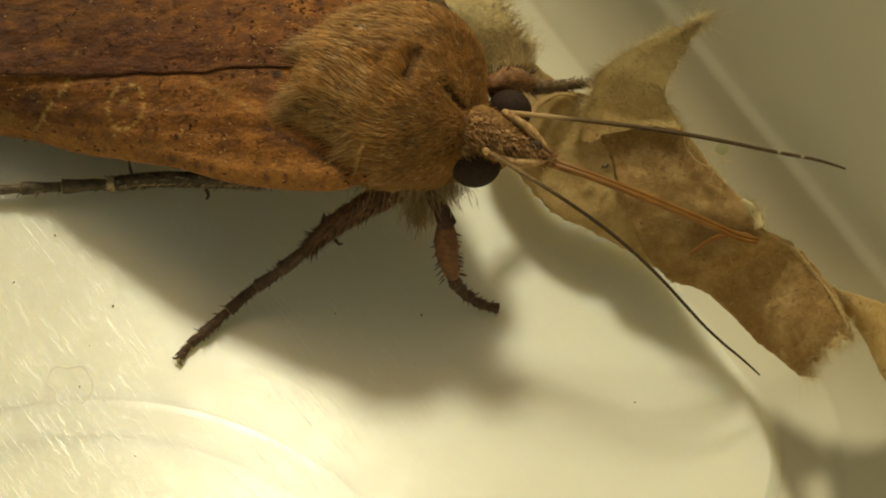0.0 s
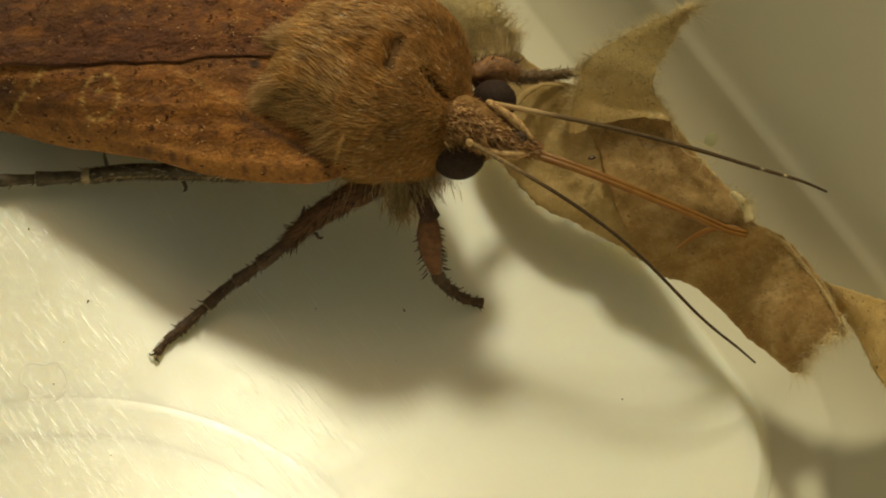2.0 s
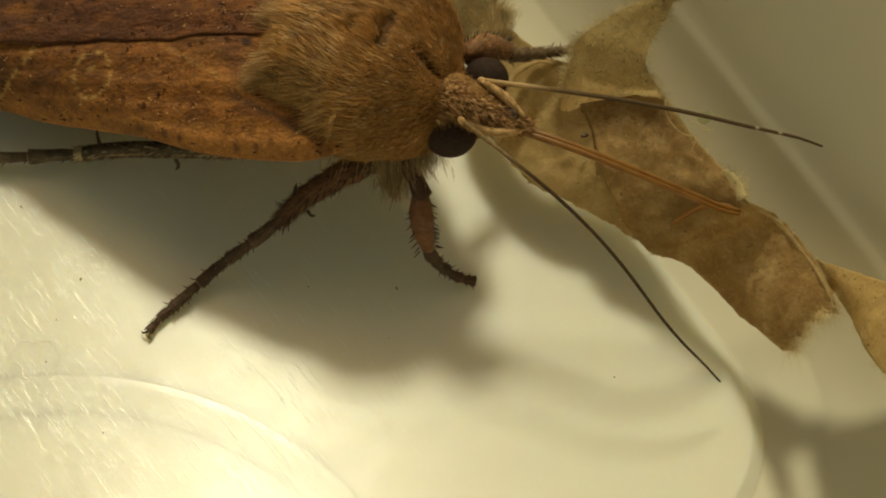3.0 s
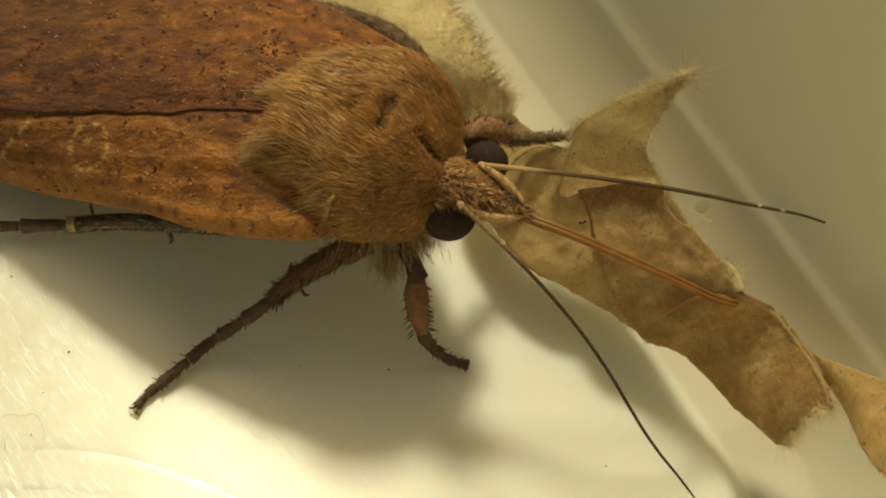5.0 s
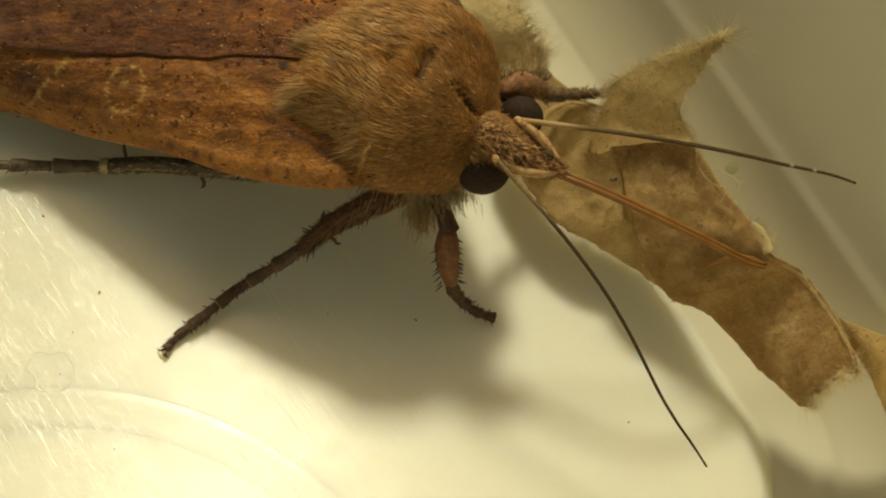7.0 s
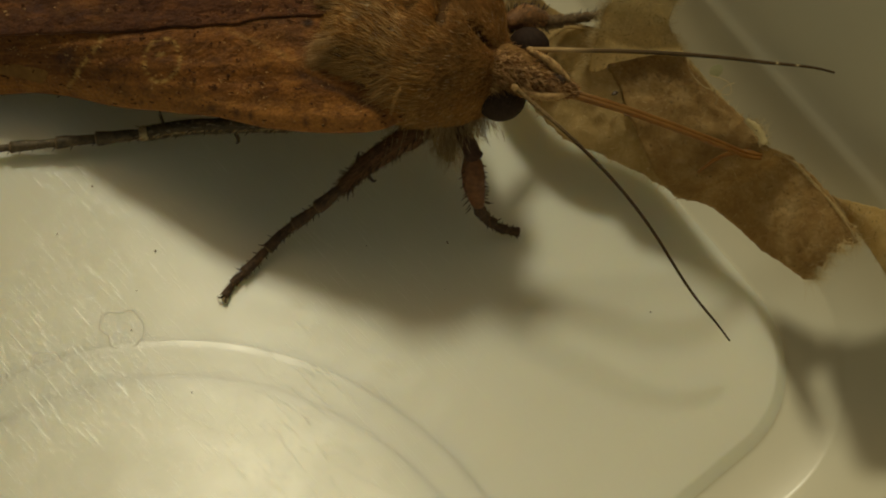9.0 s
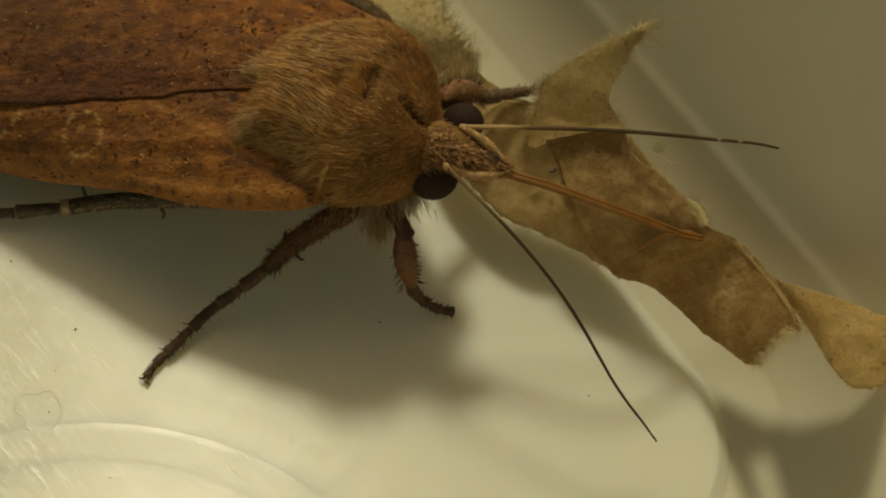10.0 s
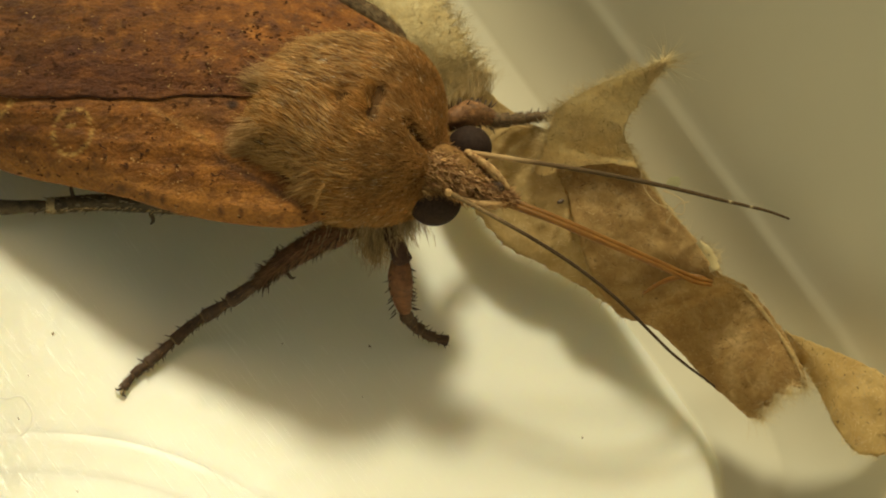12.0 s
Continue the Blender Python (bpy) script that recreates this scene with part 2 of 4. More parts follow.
PALP = plain_material("palp_scales", (0.36, 0.21, 0.085), (0.60, 0.40, 0.18), 5.0, 0.7, 0.2)
JOINT = plain_material("leg_joint", (0.10, 0.06, 0.028), (0.26, 0.18, 0.09), 6.0, 0.6)
SHAGGY_LEG = plain_material("shaggy_leg", (0.07, 0.045, 0.022), (0.20, 0.14, 0.07), 3.0, 0.8, 0.2)
SPECKLE = plain_material("dark_scales", (0.038, 0.017, 0.009), (0.085, 0.038, 0.018), 6.0, 0.9, 0.04)
HIP = plain_material("dark_hip", (0.03, 0.016, 0.012), (0.09, 0.045, 0.03), 3.0, 0.7, 0.2)
SPINE = plain_material("dark_spines", (0.03, 0.02, 0.012), (0.09, 0.05, 0.025), 4.0, 0.45)
LOWER_ANTENNA = antenna_material("antenna_thread", ())
UPPER_ANTENNA = antenna_material("banded_antenna_thread", (10.0, 10.9))
AMBER = amber_material()
WATER = water_material()
DIRT = plain_material("dark_dirt", (0.18, 0.14, 0.10), (0.34, 0.27, 0.19), 20.0, 0.8)
SMEAR = plain_material("green_smear", (0.52, 0.54, 0.30), (0.60, 0.59, 0.37), 5.0, 0.5)
TABLE = plain_material("table_paint", (0.42, 0.38, 0.30), (0.52, 0.47, 0.38), 0.03, 0.6)


# ---- mesh helpers (all in millimetres) ----
def thing(name, x, y, z, label, category, group="", kind=""):
    ob = new(name)
    ob.location = (x * MM, y * MM, z * MM)
    ob.empty_display_size = MM
    ORIGIN[ob] = Vector((x, y, z))
    return tagged(ob, label, category, group, kind)


def link_mesh(name, verts, faces, material, parent=None, label="", kind="", at=None, smooth=True, colours=None):
    """One mesh object; its vertices are given in the place's millimetres, its origin lies at its parent's or at the point given."""
    base = ORIGIN.get(parent, Vector((0, 0, 0)))
    origin = Vector(at) if at is not None else base
    mesh = bpy.data.meshes.new(name)
    mesh.from_pydata([tuple((Vector(v) - origin) * MM) for v in verts], [], faces)
    if colours is not None:
        layer = mesh.color_attributes.new("pigment", "FLOAT_COLOR", "POINT")
        layer.data.foreach_set("color", [c for rgb in colours for c in (*rgb, 1.0)])
    mesh.materials.append(material)
    if smooth:
        mesh.polygons.foreach_set("use_smooth", [True] * len(mesh.polygons))
    mesh.update()
    ob = new(name, mesh)
    ORIGIN[ob] = origin
    if parent is not None:
        ob.parent = parent
        ob.location = (origin - base) * MM
    else:
        ob.location = origin * MM
    return tagged(ob, label, "", "", kind)


def spline(points, t):
    """A smooth curve through the points, t from 0 to 1."""
    n = len(points) - 1
    k = min(int(t * n), n - 1)
    f = t * n - k
    p = [Vector(points[min(max(k + d, 0), n)]) for d in (-1, 0, 1, 2)]
    return 0.5 * ((2 * p[1]) + (p[2] - p[0]) * f + (2 * p[0] - 5 * p[1] + 4 * p[2] - p[3]) * f**2 + (3 * p[1] - p[0] - 3 * p[2] + p[3]) * f**3)


def value_at(values, t):
    n = len(values) - 1
    k = min(int(t * n), n - 1)
    return values[k] + (values[k + 1] - values[k]) * (t * n - k)


def tube(points, radii, rings=24, sides=10, flat=1.0, wobble=0.0, seed=0.0):
    """Vertices and faces of a tapering tube along a smooth curve, closed at both ends."""
    verts, faces = [], []
    side = None
    for i in range(rings + 1):
        t = i / rings
        here = spline(points, t)
        ahead = (spline(points, min(t + 0.01, 1)) - spline(points, max(t - 0.01, 0))).normalized()
        if side is None:
            side = ahead.orthogonal().normalized()
        side = (side - ahead * side.dot(ahead)).normalized()
        up = ahead.cross(side)
        for k in range(sides):
            a = math.tau * k / sides
            way = side * math.cos(a) + up * math.sin(a) * flat
            r = value_at(radii, t)
            if wobble:
                r *= 1 + wobble * noise.noise((here + way * r) * 2.2 + Vector((seed, 0, 0)))
            verts.append(here + way * r)
    for i in range(rings):
        for k in range(sides):
            a, b = i * sides + k, i * sides + (k + 1) % sides
            faces.append((a, b, b + sides, a + sides))
    for ring, flip in ((0, True), (rings, False)):
        verts.append(spline(points, ring / rings))
        c = len(verts) - 1
        for k in range(sides):
            a, b = ring * sides + k, ring * sides + (k + 1) % sides
            faces.append((c, b, a) if flip else (c, a, b))
    return verts, faces


def join(*pieces):
    verts, faces = [], []
    for v, f in pieces:
        faces += [tuple(i + len(verts) for i in face) for face in f]
        verts += v
    return verts, faces


def strand(verts, faces, root, way, length, width, bend, facing):
    """One hair: a narrow ribbon that tapers to a point and bends."""
    way = way.normalized()
    side = way.cross(facing)
    side = side.normalized() * width / 2 if side.length > 1e-6 else way.orthogonal().normalized() * width / 2
    mid = root + way * length * 0.55 + bend * 0.3 * length
    tip = root + way * length + bend * length
    k = len(verts)
    verts += [root - side, root + side, mid - side * 0.8, mid + side * 0.8, tip]
    faces += [(k, k + 1, k + 3, k + 2), (k + 2, k + 3, k + 4)]


def jitter(size):
    return Vector((rng.gauss(0, size), rng.gauss(0, size), rng.gauss(0, size)))


def ellipsoid(centre, radii, turn=0.0, tilt=0.0, power=2.0, rough=0.0, segments=48, rings=32, scale=0.6):
    verts, faces = [], []
    m = Euler((0, tilt, turn)).to_matrix()

    def bent(v):
        return math.copysign(abs(v) ** (2 / power), v)

    for i in range(rings + 1):
        th = math.pi * i / rings
        for k in range(segments):
            ph = math.tau * k / segments
            p = Vector((bent(math.sin(th)) * bent(math.cos(ph)), bent(math.sin(th)) * bent(math.sin(ph)), bent(math.cos(th))))
            p = Vector((p.x * radii[0], p.y * radii[1], p.z * radii[2]))
            if rough:
                p *= 1 + rough * noise.fractal(p * scale, 1.0, 2.0, 4)
            verts.append(Vector(centre) + m @ p)
    for i in range(rings):
        for k in range(segments):
            a, b = i * segments + k, i * segments + (k + 1) % segments
            faces.append((a, a + segments, b + segments, b))
    return verts, faces


# ---- the setting ----
CORNER = Vector((13.08, -9.79, 0))
ALONG_A = Vector((-0.52, 0.854, 0))
ALONG_B = Vector((-0.854, -0.52, 0))
LONG, WIDE, TURN_R = 74.0, 58.0, 4.2


def outline(offset, z, per_corner=20):
    """The tub's rounded rectangle, grown outwards by offset."""
    r = max(TURN_R + offset, 0.2)
    points = []
    for cs, cb, start in ((TURN_R, TURN_R, 180), (LONG - TURN_R, TURN_R, 270), (LONG - TURN_R, WIDE - TURN_R, 0), (TURN_R, WIDE - TURN_R, 90)):
        for k in range(per_corner + 1):
            a = radians(start + 90 * k / per_corner)
            s, b = cs + r * math.cos(a), cb + r * math.sin(a)
            points.append(CORNER + ALONG_A * s + ALONG_B * b + Vector((0, 0, z)))
    return points


def build_tub():
    tub = thing("plastic_tub", -7, 6, -1.2, "milky translucent plastic food tub with rounded corners and scratched floor", "tub")
    profile = [(-1.0, 0.0), (-0.10, 0.0), (0.0, -0.02), (0.07, -0.07), (0.52, -0.40), (0.58, -0.435), (0.66, -0.44), (0.8, -0.43), (2.0, -0.24), (2.75, -0.01), (2.88, 0.03),
               (2.97, 0.10), (3.3, 0.30), (4.0, 0.82), (4.8, 1.65), (5.35, 2.50), (5.62, 3.10), (5.75, 3.32), (5.9, 3.46), (6.06, 3.66), (6.25, 3.98), (8.2, 7.4), (12.1, 14.6),
               (16.0, 21.8), (20.0, 28.8), (20.5, 29.2), (22.5, 29.3), (23.0, 29.0), (23.0, 28.0), (22.5, 28.2), (20.6, 28.1), (12.6, 14.2), (7.2, 4.1),
               (4.9, 0.7), (2.4, -0.75), (0.8, -1.15), (0.0, -1.2)]
    verts, faces = [], []
    count = len(outline(0, 0))
    for offset, z in profile:
        verts += outline(offset, z)
    for i in range(len(profile) - 1):
        for k in range(count):
            a, b = i * count + k, i * count + (k + 1) % count
            faces.append((a, a + count, b + count, b))
    faces.append(tuple(range(count)))
    last = (len(profile) - 1) * count
    faces.append(tuple(reversed(range(last, last + count))))
    shell = link_mesh("shell", verts, faces, PLASTIC, tub)
    for face in shell.data.polygons:
        if len(face.vertices) > 4:
            face.use_smooth = False
    shell.data.materials.append(WALL_PLASTIC)
    for face in shell.data.polygons:
        if len(face.vertices) == 4 and face.index >= 4 * count:
            face.material_index = 1
    # raised arc moulded into the floor
    section = [(-1.6, -0.005), (-0.9, 0.002), (-0.3, 0.005), (0.0, 0.0085), (0.10, 0.0075), (0.26, 0.002), (0.42, -0.005)]
    verts, faces = [], []
    steps = 120
    for i in range(steps + 1):
        a = radians(22 + 136 * i / steps)
        for dr, z in section:
            verts.append(Vector((-14.0 + (14.2 + dr) * math.cos(a), -20.2 + (14.2 + dr) * math.sin(a), z)))
    m = len(section)
    for i in range(steps):
        for k in range(m - 1):
            faces.append((i * m + k, i * m + k + 1, (i + 1) * m + k + 1, (i + 1) * m + k))
    link_mesh("moulded_ring", verts, faces, PLASTIC, tub)
    return tub


def build_stain(tub):
    """A small soft green smear on the inside of the wall."""
    centre, up = Vector((10.46, 3.1, 2.32)), Vector((-0.667, -0.406, 0.625))
    side = up.cross(Vector((0, 0, 1))).normalized()
    climb = side.cross(up)
    verts, faces = [], []
    for i in range(5):
        for k in range(20):
            a, q = math.tau * k / 20, i / 4
            r = 0.24 * q * (1 + 0.3 * noise.noise(Vector((math.cos(a), math.sin(a), 5))))
            verts.append(centre + up * (0.018 - 0.014 * q * q) + side * r * math.cos(a) + climb * r * math.sin(a) * 1.3)
    for i in range(4):
        for k in range(20):
            a, b = i * 20 + k, i * 20 + (k + 1) % 20
            faces.append((a, a + 20, b + 20, b))
    link_mesh("green_smear", verts, faces, SMEAR, tub, "faint green smear on milky wall")


def build_table():
    verts = [Vector((x, y, z)) for z in (-1.25, -25) for x, y in ((-600, -450), (600, -450), (600, 450), (-600, 450))]
    faces = [(0, 1, 2, 3), (7, 6, 5, 4), (0, 4, 5, 1), (1, 5, 6, 2), (2, 6, 7, 3), (3, 7, 4, 0)]
    table = link_mesh("ground", verts, faces, TABLE, smooth=False)
    tagged(table, "plain pale painted tabletop under the plastic tub", "tabletop", "", "structure")


# ---- torn paper ----
def sheet(left, right, across=26, along=70, bulge=0.0, wrinkle=0.12, torn=0.10, thick=0.09, seed=0.0, ragged=0.0):
    """A thin crumpled sheet between two edge curves, with torn edges and real thickness."""
    top, faces = [], []
    for i in range(along + 1):
        s = i / along
        a, b = spline(left, s), spline(right, s)
        for k in range(across + 1):
            v = k / across
            edge = (torn * noise.fractal(Vector((s * 40, seed, 0)), 1, 2, 3) * (1 - v) ** 3 + torn * noise.fractal(Vector((s * 40, seed + 9, 0)), 1, 2, 3) * v**3)
            p = a.lerp(b, v + edge / max((b - a).length, 0.3))
            if s > 0.9 and ragged:
                reach = ((s - 0.9) * 10) ** 2
                p += (spline(left, 1) - spline(left, 0.9)).normalized() * ragged * reach * (noise.fractal(Vector((v * 5, seed + 4, 0)), 1, 2, 6) - 0.5 * v * v)
                p.z += 0.2 * ragged * reach * noise.fractal(Vector((v * 6, seed + 7, s * 5)), 1, 2, 3)
            p.z += bulge * math.sin(math.pi * v) + wrinkle * noise.fractal(Vector((p.x * 0.9 + seed, p.y * 0.9, 0)), 1, 2, 4)
            top.append(p)
    n = across + 1
    size = len(top)
    verts = top + [p - Vector((0.03, 0.02, thick)) for p in top]
    for i in range(along):
        for k in range(across):
            a = i * n + k
            faces.append((a, a + 1, a + n + 1, a + n))
            faces.append((size + a, size + a + n, size + a + n + 1, size + a + 1))
    rim = [k for k in range(n)] + [i * n + across for i in range(1, along + 1)] + [along * n + k for k in range(across - 1, -1, -1)] + [i * n for i in range(along - 1, 0, -1)]
    for a, b in zip(rim, rim[1:] + rim[:1]):
        faces.append((a, size + a, size + b, b))
    return verts, faces, top, n


def fringe(edge, outward, count, length, width, spread=0.6):
    """Loose fibres along an edge: a list of places with one outward way each."""
    verts, faces = [], []
    for _ in range(count):
        k = rng.randrange(len(edge))
        way = outward[k] + jitter(spread)
        strand(verts, faces, edge[k] + jitter(0.05), way, length * rng.uniform(0.3, 1.5), width * rng.uniform(0.6, 1.3), jitter(0.35), Vector((0, -0.4, 1)) + jitter(0.5))
    return verts, faces


def felt(top, n, count, length, width):
    """Fibres that lie flat on a sheet, each in its own direction."""
    verts, faces = [], []
    rows = len(top) // n
    for _ in range(count):
        i, k = rng.randrange(1, rows - 1), rng.randrange(1, n - 1)
        p = top[i * n + k]
        a, b = (top[(i + 1) * n + k] - p).normalized(), (top[i * n + k + 1] - p).normalized()
        up = a.cross(b)
        up = up if up.z - 0.5 * up.y > 0 else -up
        turn = rng.uniform(0, math.tau)
        way = a * math.cos(turn) + b * math.sin(turn) + up * rng.uniform(0.05, 0.4)
        strand(verts, faces, p + up * 0.01 + (top[i * n + k + 1] - p) * rng.random(), way, length * rng.uniform(0.4, 1.4), width * rng.uniform(0.6, 1.3), a.cross(up) * rng.gauss(0, 0.3), up)
    return verts, faces


def edge_rows(top, n, side):
    rows = [top[i : i + n] for i in range(0, len(top), n)]
    if side == "left":
        return [r[0] for r in rows], [(r[0] - r[2]).normalized() for r in rows]
    if side == "right":
        return [r[-1] for r in rows], [(r[-1] - r[-3]).normalized() for r in rows]
    if side == "end":
        return rows[-1], [(a - b).normalized() for a, b in zip(rows[-1], rows[-3])]
    return rows[0], [(a - b).normalized() for a, b in zip(rows[0], rows[2])]


LEFT_EDGE = [(0.6, 8.5, 2.2), (1.5, 5.6, 2.3), (1.7, 3.9, 2.2), (2.6, 2.1, 2.05), (3.75, 0.65, 2.05), (5.4, -0.25, 2.0), (7.1, -1.15, 1.6),
             (8.2, -2.05, 1.3), (9.2, -2.4, 1.25), (10.27, -3.58, 1.55), (11.1, -4.89, 1.95), (12.2, -6.52, 2.8)]
RIGHT_EDGE = [(1.6, 8.6, 2.8), (3.0, 6.5, 3.4), (4.6, 4.8, 3.9), (6.9, 4.2, 4.2), (8.1, 3.4, 4.4), (9.15, 1.5, 4.4), (10.05, -0.1, 4.75),
              (10.65, -1.4, 4.9), (11.9, -2.0, 4.5), (12.72, -3.25, 4.6), (13.01, -4.72, 5.5), (13.09, -5.97, 6.2)]


def raised(points, lift):
    return [(x, y, z + lift) for x, y, z in points]


def build_paper():
    paper = thing("torn_paper", 7, 0, 0.0, "crumpled torn strip of damp brown tissue paper with fibrous edges", "paper")
    v, f, top, n = sheet(LEFT_EDGE[:8], RIGHT_EDGE[:8], 40, 84, bulge=0.15, wrinkle=0.17, seed=1.0, ragged=0.3)
    base = link_mesh("lower_layer", v, f, PAPER, paper, "dry tan paper layer")
    link_mesh("fibre_nap", *felt(top, n, 2600, 0.22, 0.014), FIBRES, base, kind="stuff")
    e, w = edge_rows(top, n, "left")
    fv, ff = fringe(e, w, 160, 0.22, 0.018)
    link_mesh("fibre_fringe", fv, ff, FIBRES, base, kind="stuff")
    # damp upper layer, folded over
    left = [(5.45, 3.12, 3.62), (5.85, 2.2, 3.52), (6.05, 0.8, 3.5), (6.75, -0.9, 2.85), (7.95, -2.0, 1.75)] + raised(LEFT_EDGE[8:11], 0.25) + [(12.15, -6.42, 3.05)]
    right = [(8.2, 2.92, 4.95), (8.7, 2.0, 4.72), (9.15, 1.25, 4.82), (10.08, -0.1, 5.0), (10.65, -1.4, 5.15)] + [(12.0, -1.95, 4.75), (12.84, -3.18, 4.85), (13.11, -4.68, 5.75), (13.17, -5.93, 6.45)]
    v, f, top, n = sheet(left, right, 40, 90, bulge=0.14, wrinkle=0.17, seed=1.0, ragged=0.5)
    damp = link_mesh("damp_layer", v, f, WET_PAPER, paper, "damp dark brown paper layer")
    link_mesh("pale_nap", *felt(top, n, 1100, 0.24, 0.010), FIBRES, damp, kind="stuff")
    link_mesh("fibre_nap", *felt(top, n, 1100, 0.2, 0.013), DAMP_FIBRES, damp, kind="stuff")
    e, w = edge_rows(top, n, "end")
    fv, ff = fringe(e, w, 900, 0.5, 0.010, 0.7)
    link_mesh("fibre_fringe", fv, ff, FIBRES, damp, kind="stuff")
    # rolled pale edge
    rolled = raised(RIGHT_EDGE[4:], 0.14)
    v, f = tube(rolled, [0.08, 0.09, 0.08, 0.10, 0.07, 0.05, 0.045, 0.03], 140, 10, 0.7, 0.9)
    roll = link_mesh("rolled_edge", v, f, FLAP_PAPER, paper, "pale rolled paper edge")
    edge = [spline(rolled, i / 60) for i in range(61)]
    fv, ff = fringe(edge, [Vector((0.5, 0.5, 0.6))] * 61, 900, 0.28, 0.012, 0.8)
    link_mesh("fibre_fringe", fv, ff, FIBRES, roll, kind="stuff")
    # raised lip at the bite in the edge
    v, f, top, n = sheet([(10.05, -0.3, 4.9), (10.3, -0.8, 5.05), (10.5, -1.45, 5.1)], [(10.25, -0.25, 5.15), (10.6, -0.75, 5.4), (10.85, -1.4, 5.3)], 8, 16, 0.1, 0.08, 0.12, 0.08, 12.0)
    lip = link_mesh("torn_lip", v, f, TUFT_PAPER, paper)
    e, w = edge_rows(top, n, "right")
    fv, ff = fringe(e, w, 120, 0.25, 0.016)
    link_mesh("fibre_fringe", fv, ff, FIBRES, lip, kind="stuff")
    # pointed flap
    v, f, top, n = sheet([(5.1, 1.9, 2.1), (4.7, 2.8, 2.85), (4.85, 3.57, 3.95), (4.95, 4.08, 4.95), (5.35, 4.85, 5.8), (6.86, 5.27, 7.2), (8.42, 5.45, 8.4)],
                         [(9.0, 1.6, 3.7), (8.55, 2.4, 4.3), (8.23, 2.78, 4.95), (7.86, 3.04, 5.55), (7.55, 3.85, 5.85), (7.95, 4.55, 7.3), (8.6, 5.3, 8.35)], 30, 60, -0.12, 0.10, 0.10, 0.06, 3.0)
    flap = link_mesh("pointed_flap", v, f, FLAP_PAPER, paper, "pointed standing flap of pale paper")
    link_mesh("fibre_nap", *felt(top, n, 3000, 0.30, 0.013), FIBRES, flap, kind="stuff")
    link_mesh("dark_fleck", *felt(top, n, 170, 0.18, 0.024), DAMP_FIBRES, flap, kind="stuff")
    fv, ff = [], []
    for side, count, length in (("left", 1200, 0.42), ("right", 600, 0.28), ("end", 180, 0.9)):
        e, w = edge_rows(top, n, side)
        fv, ff = join((fv, ff), fringe(e, w, count, length, 0.013))
    link_mesh("fibre_fringe", fv, ff, FIBRES, flap, kind="stuff")
    ridge = [(2.5, 3.3, 3.35), (2.75, 3.9, 3.7), (3.2, 4.4, 3.85), (3.9, 4.75, 3.9), (4.7, 4.65, 3.85)]
    link_mesh("curved_ridge", *tube(ridge, [0.08, 0.13, 0.15, 0.13, 0.06], 30, 10, 0.6, 0.3), PAPER, paper, "curved ridge in paper")
    # long hairs across the surface
    fv, ff = [], []
    for _ in range(320):
        s, k = rng.random() * 0.62, rng.random()
        p = spline(LEFT_EDGE, s).lerp(spline(RIGHT_EDGE, s), k) + Vector((0, 0, 0.28))
        strand(fv, ff, p, Vector((rng.gauss(0, 1), rng.gauss(0, 1), 0.25)), rng.uniform(0.15, 0.45), 0.009, jitter(0.45), Vector((0, 0, 1)))
    link_mesh("fibre_nap", fv, ff, FIBRES, paper, kind="stuff")
    # curled threads
    threads = [tube([(8.35, 2.6, 4.9), (8.3, 1.9, 5.1), (8.7, 1.2, 5.2), (9.3, 0.9, 5.4)], [0.02] * 2, 20, 5),
               tube([(8.9, 0.3, 5.5), (9.3, 0.9, 5.7), (9.8, 1.1, 5.6)], [0.018] * 2, 16, 5),
               tube([(9.0, 1.7, 5.2), (9.6, 1.2, 5.5), (9.5, 0.6, 5.7), (9.1, 0.7, 5.6)], [0.018] * 2, 16, 5)]
    for v, f in threads:
        link_mesh("curled_thread", v, f, FIBRES, paper)
    # far strip that climbs the tub's side
    v, f, top, n = sheet([(13.69, -4.25, 4.20), (13.82, -6.14, 5.80), (13.80, -7.71, 7.00), (14.23, -8.69, 7.50), (15.22, -8.79, 7.80), (15.90, -8.37, 8.60), (17.23, -8.28, 10.50), (21.0, -9.9, 12.5)],
                         [(13.33, -3.47, 4.30), (13.85, -4.09, 5.20), (14.48, -4.92, 6.40), (15.14, -5.59, 7.20), (15.76, -6.36, 8.00), (16.62, -7.21, 9.00), (17.39, -8.32, 11.00), (22.4, -8.2, 13.8)], 26, 60, 0.2, 0.12, 0.10, 0.09, 8.0)
    strip = link_mesh("trailing_strip", v, f, STRIP_PAPER, paper, "golden tan trailing strip of paper")
    # unseen sheet below the strip, added only to fill in its shadow
    v, f, _, _ = sheet([(13.75, -4.20, 4.08), (13.88, -6.09, 5.68), (13.86, -7.66, 6.88), (14.29, -8.64, 7.38), (15.28, -8.74, 7.68)],
                       [(14.10, -4.02, 4.00), (14.89, -4.89, 4.00), (15.80, -5.69, 4.00), (16.75, -6.43, 4.20), (17.67, -6.77, 4.60)], 12, 40, 0.1, 0.1, 0.1, 0.09, 21.0)
    link_mesh("shadow_sheet", v, f, STRIP_PAPER, strip, "unseen paper sheet added to fill the strip shadow")
    # unseen piece behind the paper's end, added to close the lit gap in the shadow
    v, f, _, _ = sheet([(12.2, -3.7, 2.9), (12.5, -4.8, 3.1), (12.7, -5.7, 3.4)], [(13.75, -3.9, 4.1), (13.75, -4.7, 4.0), (13.5, -5.5, 3.9)], 10, 20, 0.05, 0.08, 0.1, 0.09, 23.0)
    link_mesh("shadow_filler", v, f, STRIP_PAPER, strip, "unseen paper piece added to close the shadow gap")
